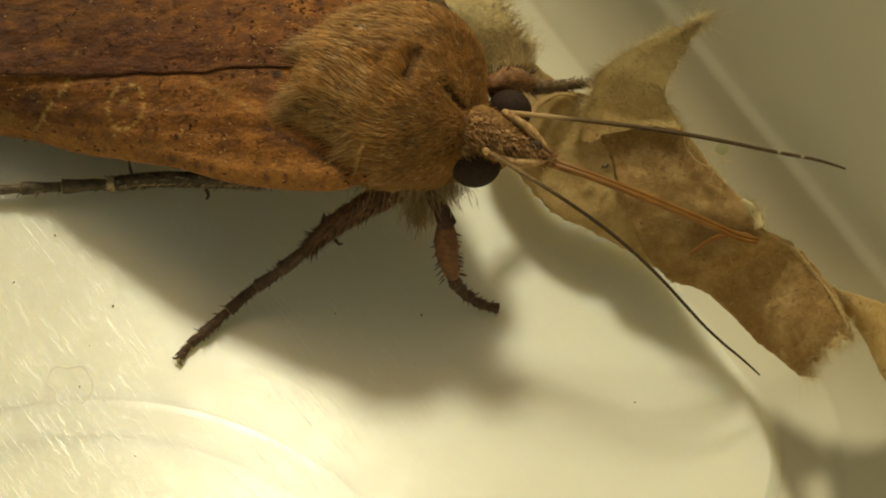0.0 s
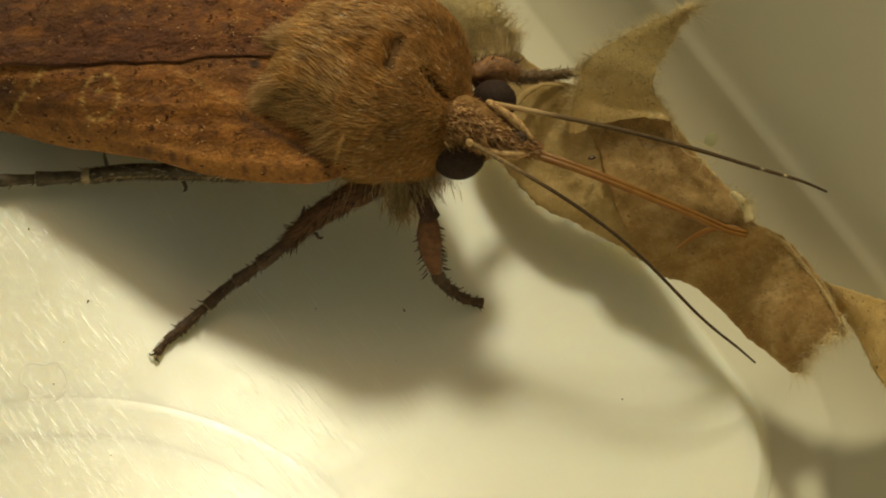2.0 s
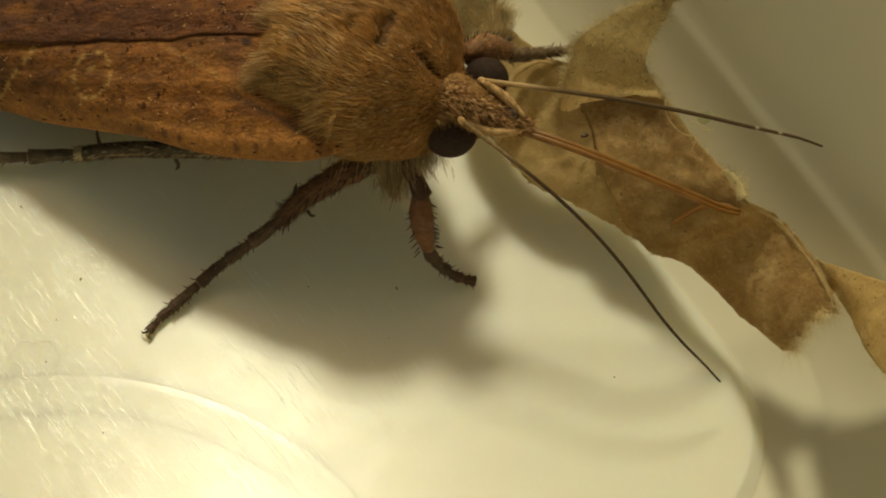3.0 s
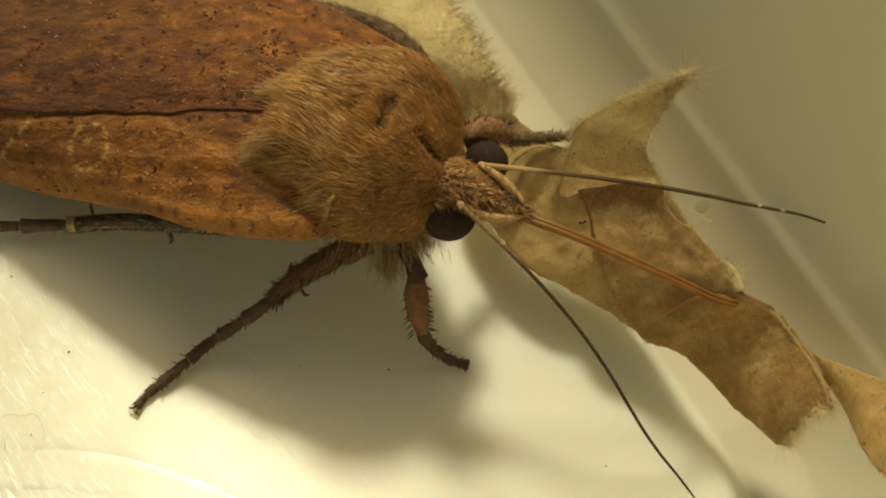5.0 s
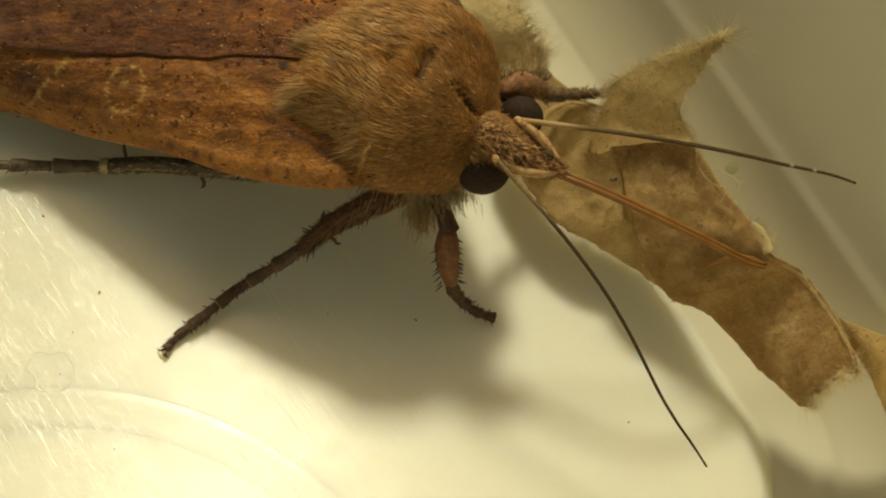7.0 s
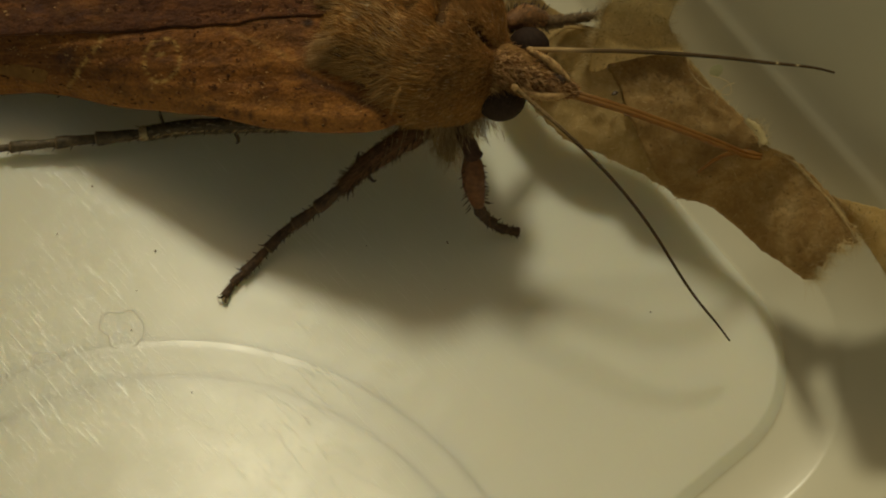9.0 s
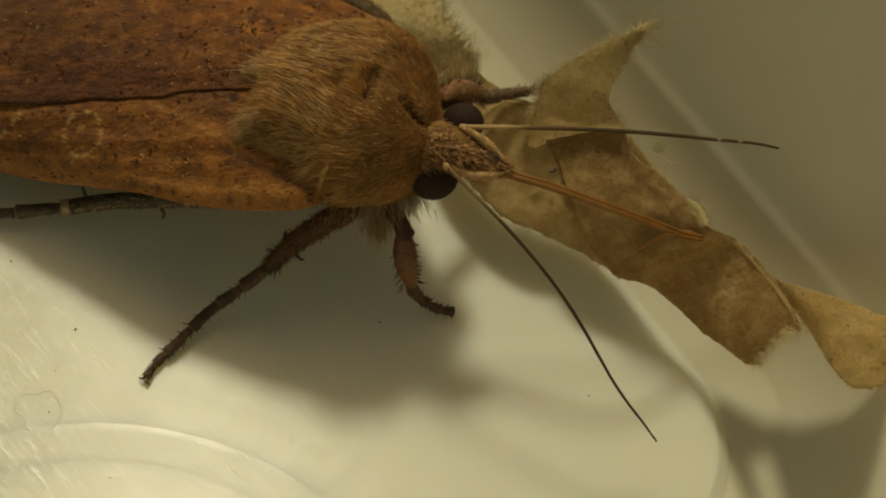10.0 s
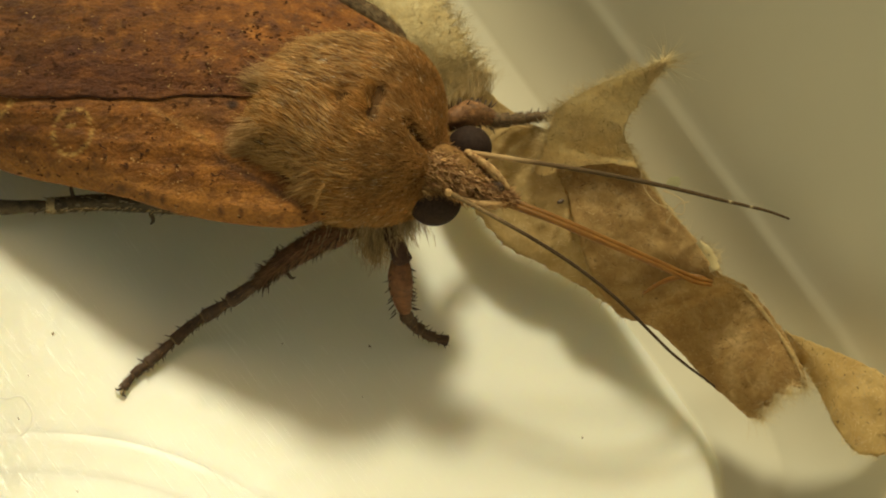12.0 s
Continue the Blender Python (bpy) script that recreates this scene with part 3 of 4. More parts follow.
    link_mesh("fibre_nap", *felt(top, n, 1600, 0.22, 0.014), FIBRES, strip, kind="stuff")
    link_mesh("dark_fleck", *felt(top, n, 90, 0.12, 0.04), DAMP_FIBRES, strip, kind="stuff")
    e, w = edge_rows(top, n, "left")
    fv, ff = fringe(e, w, 260, 0.25, 0.018)
    link_mesh("fibre_fringe", fv, ff, FIBRES, strip, kind="stuff")
    # fluffy torn piece beside the moth
    v, f, top, n = sheet([(-6.0, 13.6, 1.6), (-3.8, 11.0, 2.0), (-1.4, 8.9, 2.6), (0.7, 7.4, 3.0), (1.6, 6.3, 3.1)],
                         [(-0.3, 13.2, 3.2), (0.9, 11.0, 3.5), (1.6, 9.4, 4.0), (2.3, 7.7, 4.4), (2.9, 6.7, 3.9)], 26, 70, 0.15, 0.10, 0.45, 0.08, 15.0)
    tuft = link_mesh("fluffy_scrap", v, f, TUFT_PAPER, paper, "pale fluffy torn paper scrap")
    fv, ff = [], []
    for side, count in (("right", 1100), ("end", 400)):
        e, w = edge_rows(top, n, side)
        fv, ff = join((fv, ff), fringe(e, w, count, 0.5, 0.013, 0.5))
    fv, ff = join((fv, ff), fringe(top, [Vector((0.3, -0.2, 0.6))] * len(top), 1400, 0.3, 0.012, 0.8), felt(top, n, 2600, 0.34, 0.013))
    link_mesh("fibre_fringe", fv, ff, FIBRES, tuft, kind="stuff")
    fv, ff = [], []
    for _ in range(240):
        k = rng.random()
        root = Vector((2.2 + 0.8 * k, 6.05 + 0.1 * k, 3.8)) + jitter(0.12)
        strand(fv, ff, root, Vector((0.15, 1.0, 0.5)) + jitter(0.25), rng.uniform(0.4, 1.5) * (0.6 + 0.5 * abs(math.sin(k * 9))), 0.014, jitter(0.18), Vector((0, 0, 1)) + jitter(0.4))
    link_mesh("torn_tuft", fv, ff, TUFT_FIBRES, tuft, "brownish tuft of torn fibres", kind="stuff")
    return paper


# ---- the moth ----
HEAD_WAY = Vector((0.93, -0.37, 0)).normalized()


def lerp3(a, b, t):
    t = min(max(t, 0.0), 1.0)
    return tuple(x + (y - x) * t for x, y in zip(a, b))


def smooth(a, b, x):
    t = min(max((x - a) / (b - a), 0.0), 1.0)
    return t * t * (3 - 2 * t)


MID_EDGE = [(-5.6, 4.75, 6.6), (-8.0, 5.0, 6.1), (-10.5, 5.15, 5.4), (-14.3, 5.66, 4.3), (-17.2, 6.1, 3.5), (-22.0, 6.7, 2.4), (-28.5, 7.2, 1.5)]
RIGHT_COSTA = [(-3.0, 0.6, 6.3), (-4.8, 0.08, 6.1), (-8.05, 0.78, 5.1), (-10.52, 1.7, 4.65), (-14.03, 3.1, 2.95), (-17.43, 4.55, 1.6), (-23.0, 4.6, 0.9), (-27.5, 4.2, 0.8)]
LEFT_COSTA = [(0.2, 7.2, 5.6), (-1.9, 8.8, 5.2), (-4.3, 10.4, 4.8), (-8.0, 11.9, 4.3), (-12.0, 12.6, 3.4), (-17.0, 12.9, 2.0), (-23.0, 12.8, 1.0), (-27.5, 11.5, 0.8)]


def mottled(c, x, y, seed, fade):
    """Blotches drawn out along the wing; the colour is darker towards its tip."""
    a = noise.fractal(Vector((x * 1.1, y * 2.0, seed)), 1, 2, 4)
    b = noise.fractal(Vector((x * 2.4, y * 3.6, seed + 20)), 1, 2, 3)
    c = lerp3(c, (0.40, 0.165, 0.032), 0.38 * smooth(0.05, 0.5, a))
    c = lerp3(c, (0.105, 0.043, 0.016), 0.55 * smooth(0.05, 0.5, -a))
    c = lerp3(c, (0.48, 0.235, 0.06), 0.32 * smooth(0.2, 0.55, b))
    dim = 0.98 - fade * smooth(5.0, 15.5, -x)
    return tuple(v * dim for v in c)


def right_pigment(p, v):
    x, y = p.x, p.y
    big = noise.fractal(Vector((x * 0.45, y * 0.45, 3)), 1, 2, 4)
    fine = noise.fractal(Vector((x * 2.6, y * 2.6, 1)), 1, 2, 4)
    c = lerp3((0.172, 0.062, 0.0098), (0.268, 0.108, 0.0178), 0.5 + 0.8 * big)
    c = mottled(c, x, y, 3.0, 0.36)
    c = lerp3(c, (0.44, 0.21, 0.050), 0.5 * smooth(0.6, 0.97, v))
    c = lerp3(c, (0.13, 0.05, 0.018), 0.4 * smooth(0.05, 0.45, fine))
    vein = abs(math.sin(v * 16 + 0.25 * x))
    c = lerp3(c, (0.36, 0.17, 0.05), 0.22 * smooth(0.9, 1.0, vein))
    # pale broken ring and the slanting mark behind it
    broken = smooth(-0.28, 0.08, noise.noise(Vector((x * 6.5, y * 6.5, 7))))
    ring = 1 - smooth(0.04, 0.15, abs(math.hypot((x + 12.3) / 0.68, (y - 4.05) / 0.76) - 1))
    c = lerp3(c, (0.50, 0.34, 0.11), 0.62 * ring * broken)
    c = lerp3(c, (0.50, 0.34, 0.11), 0.55 * (1 - smooth(0.5, 1.0, math.hypot((x + 12.35) / 0.22, (y - 4.22) / 0.1))))
    bow = abs((x + 14.85) * 0.66 - (y - 5.0) * 0.75 + 0.25 * (y - 5.0) ** 2)
    c = lerp3(c, (0.50, 0.34, 0.11), 0.6 * (1 - smooth(0.04, 0.16, bow)) * smooth(4.1, 4.4, y) * (1 - smooth(5.3, 5.6, y)) * broken)
    c = lerp3(c, (0.05, 0.03, 0.035), 0.45 * (1 - smooth(0.4, 1.1, math.hypot((x + 16.0) / 0.5, (y - 5.05) / 0.35))))
    # lighter diagonal fold near the wing root; shade of the hollow behind it painted in
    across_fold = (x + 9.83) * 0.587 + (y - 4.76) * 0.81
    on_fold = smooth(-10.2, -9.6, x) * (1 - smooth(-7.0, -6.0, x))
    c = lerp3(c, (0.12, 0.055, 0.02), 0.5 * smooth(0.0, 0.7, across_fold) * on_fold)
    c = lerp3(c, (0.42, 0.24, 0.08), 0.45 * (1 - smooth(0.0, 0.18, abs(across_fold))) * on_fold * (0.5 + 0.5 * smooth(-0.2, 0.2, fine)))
    # shade of the small pit at the seam's end, painted into the colour
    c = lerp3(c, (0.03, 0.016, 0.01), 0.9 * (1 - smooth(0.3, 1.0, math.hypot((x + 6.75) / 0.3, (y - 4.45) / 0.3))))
    # narrow shadow under the thorax fur's edge, painted as a dark line
    groove_shadow = abs((x + 7.6) * 0.55 + (y - 2.75) * 0.835)
    c = lerp3(c, (0.045, 0.022, 0.012), 0.6 * (1 - smooth(0.05, 0.18, groove_shadow)) * smooth(-7.8, -7.2, x) * (1 - smooth(-4.6, -3.9, x)))
    # dark marks along the front edge
    for cx, w in ((-10.6, 0.24), (-9.7, 0.2), (-9.2, 0.12), (-7.2, 0.14), (-6.5, 0.1), (-13.2, 0.12)):
        c = lerp3(c, (0.07, 0.03, 0.015), 0.75 * (1 - smooth(0.2, 1.1, math.hypot((x - cx) / w, (v - 0.93) / 0.06))))
    return c


def left_pigment(p, v):
    x, y = p.x, p.y
    big = noise.fractal(Vector((x * 0.4, y * 0.4, 11)), 1, 2, 4)
    fine = noise.fractal(Vector((x * 2.4, y * 2.4, 5)), 1, 2, 4)
    c = lerp3((0.140, 0.051, 0.0086), (0.222, 0.085, 0.0145), 0.5 + 0.8 * big)
    c = mottled(c, x, y, 8.0, 0.52)
    c = lerp3(c, (0.085, 0.029, 0.014), 0.62 * (1 - smooth(0.03, 0.34, v + 0.2 * big)))
    c = lerp3(c, (0.08, 0.032, 0.018), 0.4 * smooth(0.0, 0.42, fine))
    c = lerp3(c, (0.065, 0.027, 0.022), 0.45 * smooth(0.25, 0.5, noise.fractal(Vector((x * 0.9, y * 0.9, 31)), 1, 2, 3)))
    streak = noise.fractal(Vector((x * 0.7, v * 22, 2)), 1, 2, 3)
    return lerp3(c, (0.26, 0.10, 0.025), 0.30 * smooth(0.1, 0.5, streak))


def wing(inner, costa, hump, pigment, along=190, across=90, curl=0.0):
    top, colours, faces = [], [], []
    for i in range(along + 1):
        s = i / along
        a, b = spline(inner, s), spline(costa, s)
        for k in range(across + 1):
            v = k / across
            p = a.lerp(b, v)
            p.z += hump * math.sin(math.pi * v ** 0.8) * (1 - 0.4 * s) * smooth(-0.02, 0.26, s) - curl * max(v - 0.85, 0) ** 2 * 30
            p.y += 0.12 * noise.noise(Vector((p.x * 0.8, 3, 0))) * (1 - v)
            p.z += 0.08 * noise.fractal(Vector((p.x * 0.7, p.y * 0.7, 4)), 1, 2, 4) + 0.03 * math.sin(v * 24 + p.x * 0.3)
            top.append(p)
            colours.append(pigment(p, v))
    n, size = across + 1, len(top)
    verts = top + [p - Vector((0, 0, 0.07)) for p in top]
    for i in range(along):
        for k in range(across):
            a = i * n + k
            faces.append((a, a + 1, a + n + 1, a + n))
            faces.append((size + a, size + a + n, size + a + n + 1, size + a + 1))
    rim = [k for k in range(n)] + [i * n + across for i in range(1, along + 1)] + [along * n + k for k in range(across - 1, -1, -1)] + [i * n for i in range(along - 1, 0, -1)]
    for a, b in zip(rim, rim[1:] + rim[:1]):
        faces.append((a, size + a, size + b, b))
    return verts, faces, colours + colours, top


def scale_specks(top, count, seed, size=0.09):
    """Small upright dark scales scattered on a wing, in loose clusters."""
    local = random.Random(seed)
    verts, faces = [], []
    made = 0
    while made < count:
        p = top[local.randrange(len(top))]
        if noise.noise(Vector((p.x * 0.8, p.y * 0.8, seed))) < -0.05 and local.random() < 0.75:
            continue
        made += 1
        for _ in range(local.randrange(1, 4)):
            q = p + Vector((local.gauss(0, 0.06), local.gauss(0, 0.06), 0.015))
            a = local.uniform(-0.5, 0.5)
            w, l = size * local.uniform(0.3, 0.6), size * local.uniform(0.6, 1.4)
            ux, uy = Vector((math.cos(a), math.sin(a), 0)), Vector((-math.sin(a), math.cos(a), 0))
            k = len(verts)
            verts += [q - uy * w / 2, q + uy * w / 2, q + uy * w / 2 - ux * l + Vector((0, 0, 0.025)), q - uy * w / 2 - ux * l + Vector((0, 0, 0.025))]
            faces.append((k, k + 1, k + 2, k + 3))
    return verts, faces


THORAX_C = Vector((-3.0, 3.7, 5.3))
# how far the thorax reaches, every 15 degrees round from +x
THORAX_REACH = (3.9, 4.1, 4.25, 4.3, 4.1, 3.75, 3.6, 3.55, 3.5, 3.5, 3.6, 3.4, 3.45, 3.6, 3.1, 2.8, 2.9, 3.25, 3.4, 3.5, 3.85, 4.15, 4.25, 4.1, 3.9)
CREASES = (((-6.9, 4.78), (-5.9, 4.62)), ((-1.75, 4.0), (-2.1, 3.0)), ((-0.75, 2.75), (-0.05, 2.15)), ((-6.1, 3.05), (-5.05, 2.05)), ((-5.05, 2.05), (-4.3, 1.3)))


def crease_distance(x, y):
    p, best = Vector((x, y)), 9.0
    for a, b in CREASES:
        a, b = Vector(a), Vector(b)
        t = min(max((p - a).dot(b - a) / (b - a).length_squared, 0), 1)
        best = min(best, (p - a.lerp(b, t)).length)
    return best


def thorax_point(phi, rise):
    """A place on the thorax: the bearing from its middle and the rise, both in radians."""
    reach = value_at(THORAX_REACH, (phi / math.tau) % 1.0) * math.cos(rise) ** 0.8
    up = math.sin(rise)
    reach *= 1 + 0.28 * min(up, 0)
    x, y = THORAX_C.x + reach * math.cos(phi), THORAX_C.y + reach * math.sin(phi)
    z = THORAX_C.z + (3.35 * up**0.95 if up > 0 else 2.4 * up)
    z += 0.35 * math.cos(phi + 0.4) * max(up, 0) - 0.5 * math.exp(-((crease_distance(x, y) / 0.2) ** 2)) * max(up, 0)
    return Vector((x, y, z + 0.10 * noise.fractal(Vector((x * 0.8, y * 0.8, 6)), 1, 2, 3)))


def thorax_surface(phi, rise):
    p = thorax_point(phi, rise)
    a = thorax_point(phi + 0.02, rise) - p
    b = thorax_point(phi, rise - 0.02) - p
    n = b.cross(a)
    return p, (n if n.dot(p - THORAX_C) > 0 else -n).normalized()


def thorax_near(p):
    """The thorax surface above or beside a place."""
    d = Vector(p) - THORAX_C
    phi = math.atan2(d.y, d.x)
    out = min(math.hypot(d.x, d.y) / value_at(THORAX_REACH, (phi / math.tau) % 1.0), 0.985)
    return thorax_surface(phi, math.acos(out**1.25))


def thorax_mesh(segments=72, rings=40):
    verts, faces = [], []
    inner = Vector((0, 0, 0.05))
    for i in range(rings + 1):
        rise = radians(-88 + 176 * i / rings)
        verts += [THORAX_C + (thorax_point(math.tau * k / segments, rise) - THORAX_C) * 0.982 - inner for k in range(segments)]
    for i in range(rings):
        for k in range(segments):
            a, b = i * segments + k, i * segments + (k + 1) % segments
            faces.append((a, b, b + segments, a + segments))
    faces += [tuple(reversed(range(segments))), tuple(range(rings * segments, (rings + 1) * segments))]
    return verts, faces


def comb_way(p, n):
    """The way in which the hair lies: back from the head, steeper across the middle."""
    a = radians(164 - 34 * math.exp(-(((p.x + 4.2) / 1.8) ** 2) - ((p.y - 3.0) / 1.5) ** 2))
    way = Vector((math.cos(a), math.sin(a), -0.12))
    return (way - n * way.dot(n)).normalized()


def thorax_fur(count, front):
    """Dense hair, combed back from the collar; long at the rear, short like velvet in front."""
    verts, faces = [], []
    made = 0
    while made < count:
        phi, rise = rng.uniform(0, math.tau), math.asin(rng.uniform(-0.45, 0.999))
        p, n = thorax_surface(phi, rise)
        rel = p - THORAX_C
        ahead = rel.dot(HEAD_WAY) / 4.0
        blend = ahead + 0.16 * noise.noise(p * 0.9)
        if (blend > 0.2) != front or (crease_distance(p.x, p.y) < 0.17 and rng.random() < 0.95):
            continue
        made += 1
        clump = Vector((noise.noise(p * 2.2), noise.noise(p * 2.2 + Vector((9, 0, 0))), noise.noise(p * 2.2 + Vector((0, 9, 0)))))
        clump -= n * clump.dot(n)
        flat = comb_way(p, n)
        if front:
            strand(verts, faces, p - n * 0.04, flat * 1.0 + n * 0.42 + clump * 0.12 + jitter(0.16), rng.uniform(0.18, 0.34), 0.022, jitter(0.12) - n * 0.1, n + jitter(0.5))
        else:
            length = rng.uniform(0.35, 0.72) * (1.0 + 0.35 * smooth(0.1, -0.9, ahead))
            strand(verts, faces, p - n * 0.05, flat * 1.0 + n * 0.08 + clump * 0.10 + jitter(0.07), length, 0.0185, jitter(0.08) - n * 0.07, n + jitter(0.5))
    return verts, faces


def spines(path, radius, count, length, lo=0.0, hi=1.0, sides=((0, -1, 0.2), (0.3, 1, 0.2)), lean=0.6):
    """Stiff bristles along a leg."""
    verts, faces = [], []
    for i in range(count):
        t = lo + (hi - lo) * (i + rng.random() * 0.6) / count
        here = spline(path, min(t, 1))
        ahead = (spline(path, min(t + 0.02, 1)) - spline(path, max(t - 0.02, 0))).normalized()
        way = Vector(sides[i % len(sides)]) + jitter(0.25)
        way = (way - ahead * way.dot(ahead)).normalized()
        a = here + way * radius * 0.7
        b = a + (way + ahead * lean).normalized() * length * rng.uniform(0.6, 1.2)
        verts, faces = join((verts, faces), tube([a, a.lerp(b, 0.5) + ahead * 0.02, b], [0.032, 0.024, 0.006], 3, 5))
    return verts, faces


def leg_hair(path, radius, count, length, width=0.03, lo=0.0, hi=1.0):
    verts, faces = [], []
    for _ in range(count):
        t = rng.uniform(lo, hi)
        here = spline(path, t)
        ahead = (spline(path, min(t + 0.02, 1)) - spline(path, max(t - 0.02, 0))).normalized()
        way = jitter(1)
        way = (way - ahead * way.dot(ahead)).normalized()
        strand(verts, faces, here + way * value_at(radius, t) * 0.9, ahead * 0.9 + way * 0.5, length * rng.uniform(0.5, 1.2), width, jitter(0.1), way)
    return verts, faces


def build_foot(path, radius, joints, material, leg):
    """A jointed foot: short segments that swell at their far ends."""
    for i in range(joints):
        pts = [spline(path, (i + k / 3) / joints) for k in range(4)]
        r = value_at(radius, (i + 0.5) / joints)
        link_mesh("foot_segment", *tube(pts, [r * 0.72, r * 0.85, r * 0.97, r * 1.1], 8, 10, 1.0, 0.2, i), material, leg)
        link_mesh("joint_ring", *tube([pts[3].lerp(pts[2], 0.16), pts[3], pts[3] * 2 - pts[3].lerp(pts[2], 0.1)], [r * 0.95, r * 1.12, r * 0.7], 4, 10, 1.0, 0.2, i), JOINT, leg)


def build_moth():
    moth = thing("moth", -4, 3.5, 0, "orange-brown moth with furry thorax feeding on damp paper", "moth")
    # body
    v, f = thorax_mesh()
    thorax = link_mesh("thorax", v, f, THORAX_SKIN, moth, "furry ochre-brown thorax")
    v, f = thorax_fur(105000, False)
    link_mesh("long_hair", v, f, FUR, thorax, kind="stuff")
    v, f = thorax_fur(72000, True)
    link_mesh("collar_hair", v, f, COLLAR_FUR, thorax, kind="stuff")
    # single pale scales and dark hairs among the rest
    for name, material, count, length, width, label in (("pale_scale", PALE_SCALE, 1100, 0.24, 0.024, "scattered pale scales"), ("dark_hair", LEG_FUR, 1500, 0.45, 0.018, "scattered dark hairs"),
                                                        ("pale_hair", PALE_HAIR, 4200, 0.6, 0.020, "long pale hairs over the back")):
        verts, faces = [], []
        made = 0
        while made < count:
            p, n = thorax_surface(rng.uniform(0, math.tau), math.asin(rng.uniform(-0.1, 0.995)))
            ahead = (p - THORAX_C).dot(HEAD_WAY) / 4.0
            if name != "pale_scale" and rng.random() < smooth(-0.05, 0.45, ahead):
                continue
            made += 1
            strand(verts, faces, p + n * 0.05, comb_way(p, n) + n * 0.2 + jitter(0.13), length * rng.uniform(0.5, 1.2), width, jitter(0.1), n + jitter(0.3))
        link_mesh(name, verts, faces, material, thorax, label, kind="stuff")
    # pale rim along the lower edge of the shoulder
    verts, faces = [], []
    for _ in range(1100):
        p, n = thorax_surface(radians(rng.uniform(228, 335)), radians(rng.gauss(9, 4)))
        comb = -HEAD_WAY - n * (-HEAD_WAY).dot(n)
        strand(verts, faces, p, comb.normalized() + n * 0.2 + Vector((0, 0, -0.25)) + jitter(0.2), rng.uniform(0.15, 0.36), 0.022, jitter(0.1), n + jitter(0.4))
    link_mesh("rim_hair", verts, faces, PALE_FUR, thorax, "pale hair rim of the shoulder", kind="stuff")
    # pale rear edge of the shoulder plate
    verts, faces = [], []
    seam = [(-3.72, -0.05, 6.3), (-3.9, 0.35, 6.6), (-3.88, 0.75, 6.8), (-3.7, 1.1, 7.0)]
    for _ in range(620):
        q, n = thorax_near(spline(seam, rng.random()) + jitter(0.02))
        strand(verts, faces, q + n * 0.1, Vector((-0.7, -0.5, -0.1)) + n * 0.12 + jitter(0.10), rng.uniform(0.12, 0.28), 0.020, jitter(0.08), n)
    link_mesh("plate_edge", verts, faces, PALE_HAIR, thorax, "pale rear edge of shoulder plate", kind="stuff")
    # pale tufts at the rear of the thorax
    verts, faces = [], []
    for root, way, count, spread in (((-5.9, 5.3, 7.6), (-1.0, 0.30, -0.12), 480, 0.35), ((-5.25, 2.0, 6.8), (-1.0, 0.05, -0.15), 520, 0.3), ((-6.3, 3.2, 6.8), (-1.0, -0.10, -0.25), 700, 0.28), ((-6.4, 2.85, 6.6), (-1.0, -0.05, -0.3), 1200, 0.2),
                                     ((-4.35, 1.2, 6.5), (-0.9, -0.25, -0.2), 420, 0.28), ((-3.6, 6.9, 7.0), (-1.0, 0.3, -0.2), 360, 0.6)):
        for _ in range(count):
            q, n = thorax_near(Vector(root) + jitter(spread))
            strand(verts, faces, q, Vector(way) + jitter(0.11) + n * 0.06, rng.uniform(0.4, 0.95), 0.021, jitter(0.07), n)
    link_mesh("hair_tuft", verts, faces, PALE_FUR, thorax, "pale tan hair tufts", kind="stuff")
    v, f = ellipsoid((-12.5, 5.9, 2.3), (9.0, 2.0, 1.5), radians(-6), radians(-7), 2.0, 0.03)
    link_mesh("abdomen", v, f, SKIN, moth)
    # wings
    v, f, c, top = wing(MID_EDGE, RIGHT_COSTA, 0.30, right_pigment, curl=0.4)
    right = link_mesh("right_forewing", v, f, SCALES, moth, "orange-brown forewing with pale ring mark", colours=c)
    v, f = scale_specks(top, 240, 3, 0.105)
    link_mesh("scale_speckle", v, f, SPECKLE, right, kind="stuff")
    link_mesh("pale_speckle", *scale_specks(top, 200, 5, 0.06), PALE_FUR, right, kind="stuff")
    v, f, c, top = wing(raised([(x, y - 0.14, z) for x, y, z in MID_EDGE], 0.09), LEFT_COSTA, 0.8, left_pigment, curl=0.4)
    left = link_mesh("left_forewing", v, f, SCALES, moth, "darker purplish-brown overlapping forewing", colours=c)
    v, f = scale_specks(top, 400, 9, 0.105)
    link_mesh("scale_speckle", v, f, SPECKLE, left, kind="stuff")
    link_mesh("pale_speckle", *scale_specks(top, 240, 6, 0.06), PALE_FUR, left, kind="stuff")
    # head
    axis = [(-0.6, 2.2, 6.8), (0.3, 1.84, 6.95), (1.1, 1.45, 6.92), (1.9, 1.08, 6.82), (2.55, 0.88, 6.75), (2.95, 0.76, 6.72)]
    girth = [0.8, 0.90, 0.84, 0.60, 0.34, 0.10]
    v, f = tube(axis, girth, 30, 20, 0.85, 0.12)
    head = link_mesh("head", v, f, SKIN, moth, "pinkish-brown scaly wedge-shaped head")
    link_mesh("chest", *ellipsoid((0.15, 3.0, 4.35), (1.0, 1.3, 1.25), 0, 0, 2.0, 0.08, 28, 18), SKIN, moth)
    link_mesh("face", *ellipsoid((1.0, 2.25, 5.35), (0.95, 1.3, 0.95), 0, 0, 2.0, 0.05, 28, 18), SKIN, head)
    verts, faces = [], []
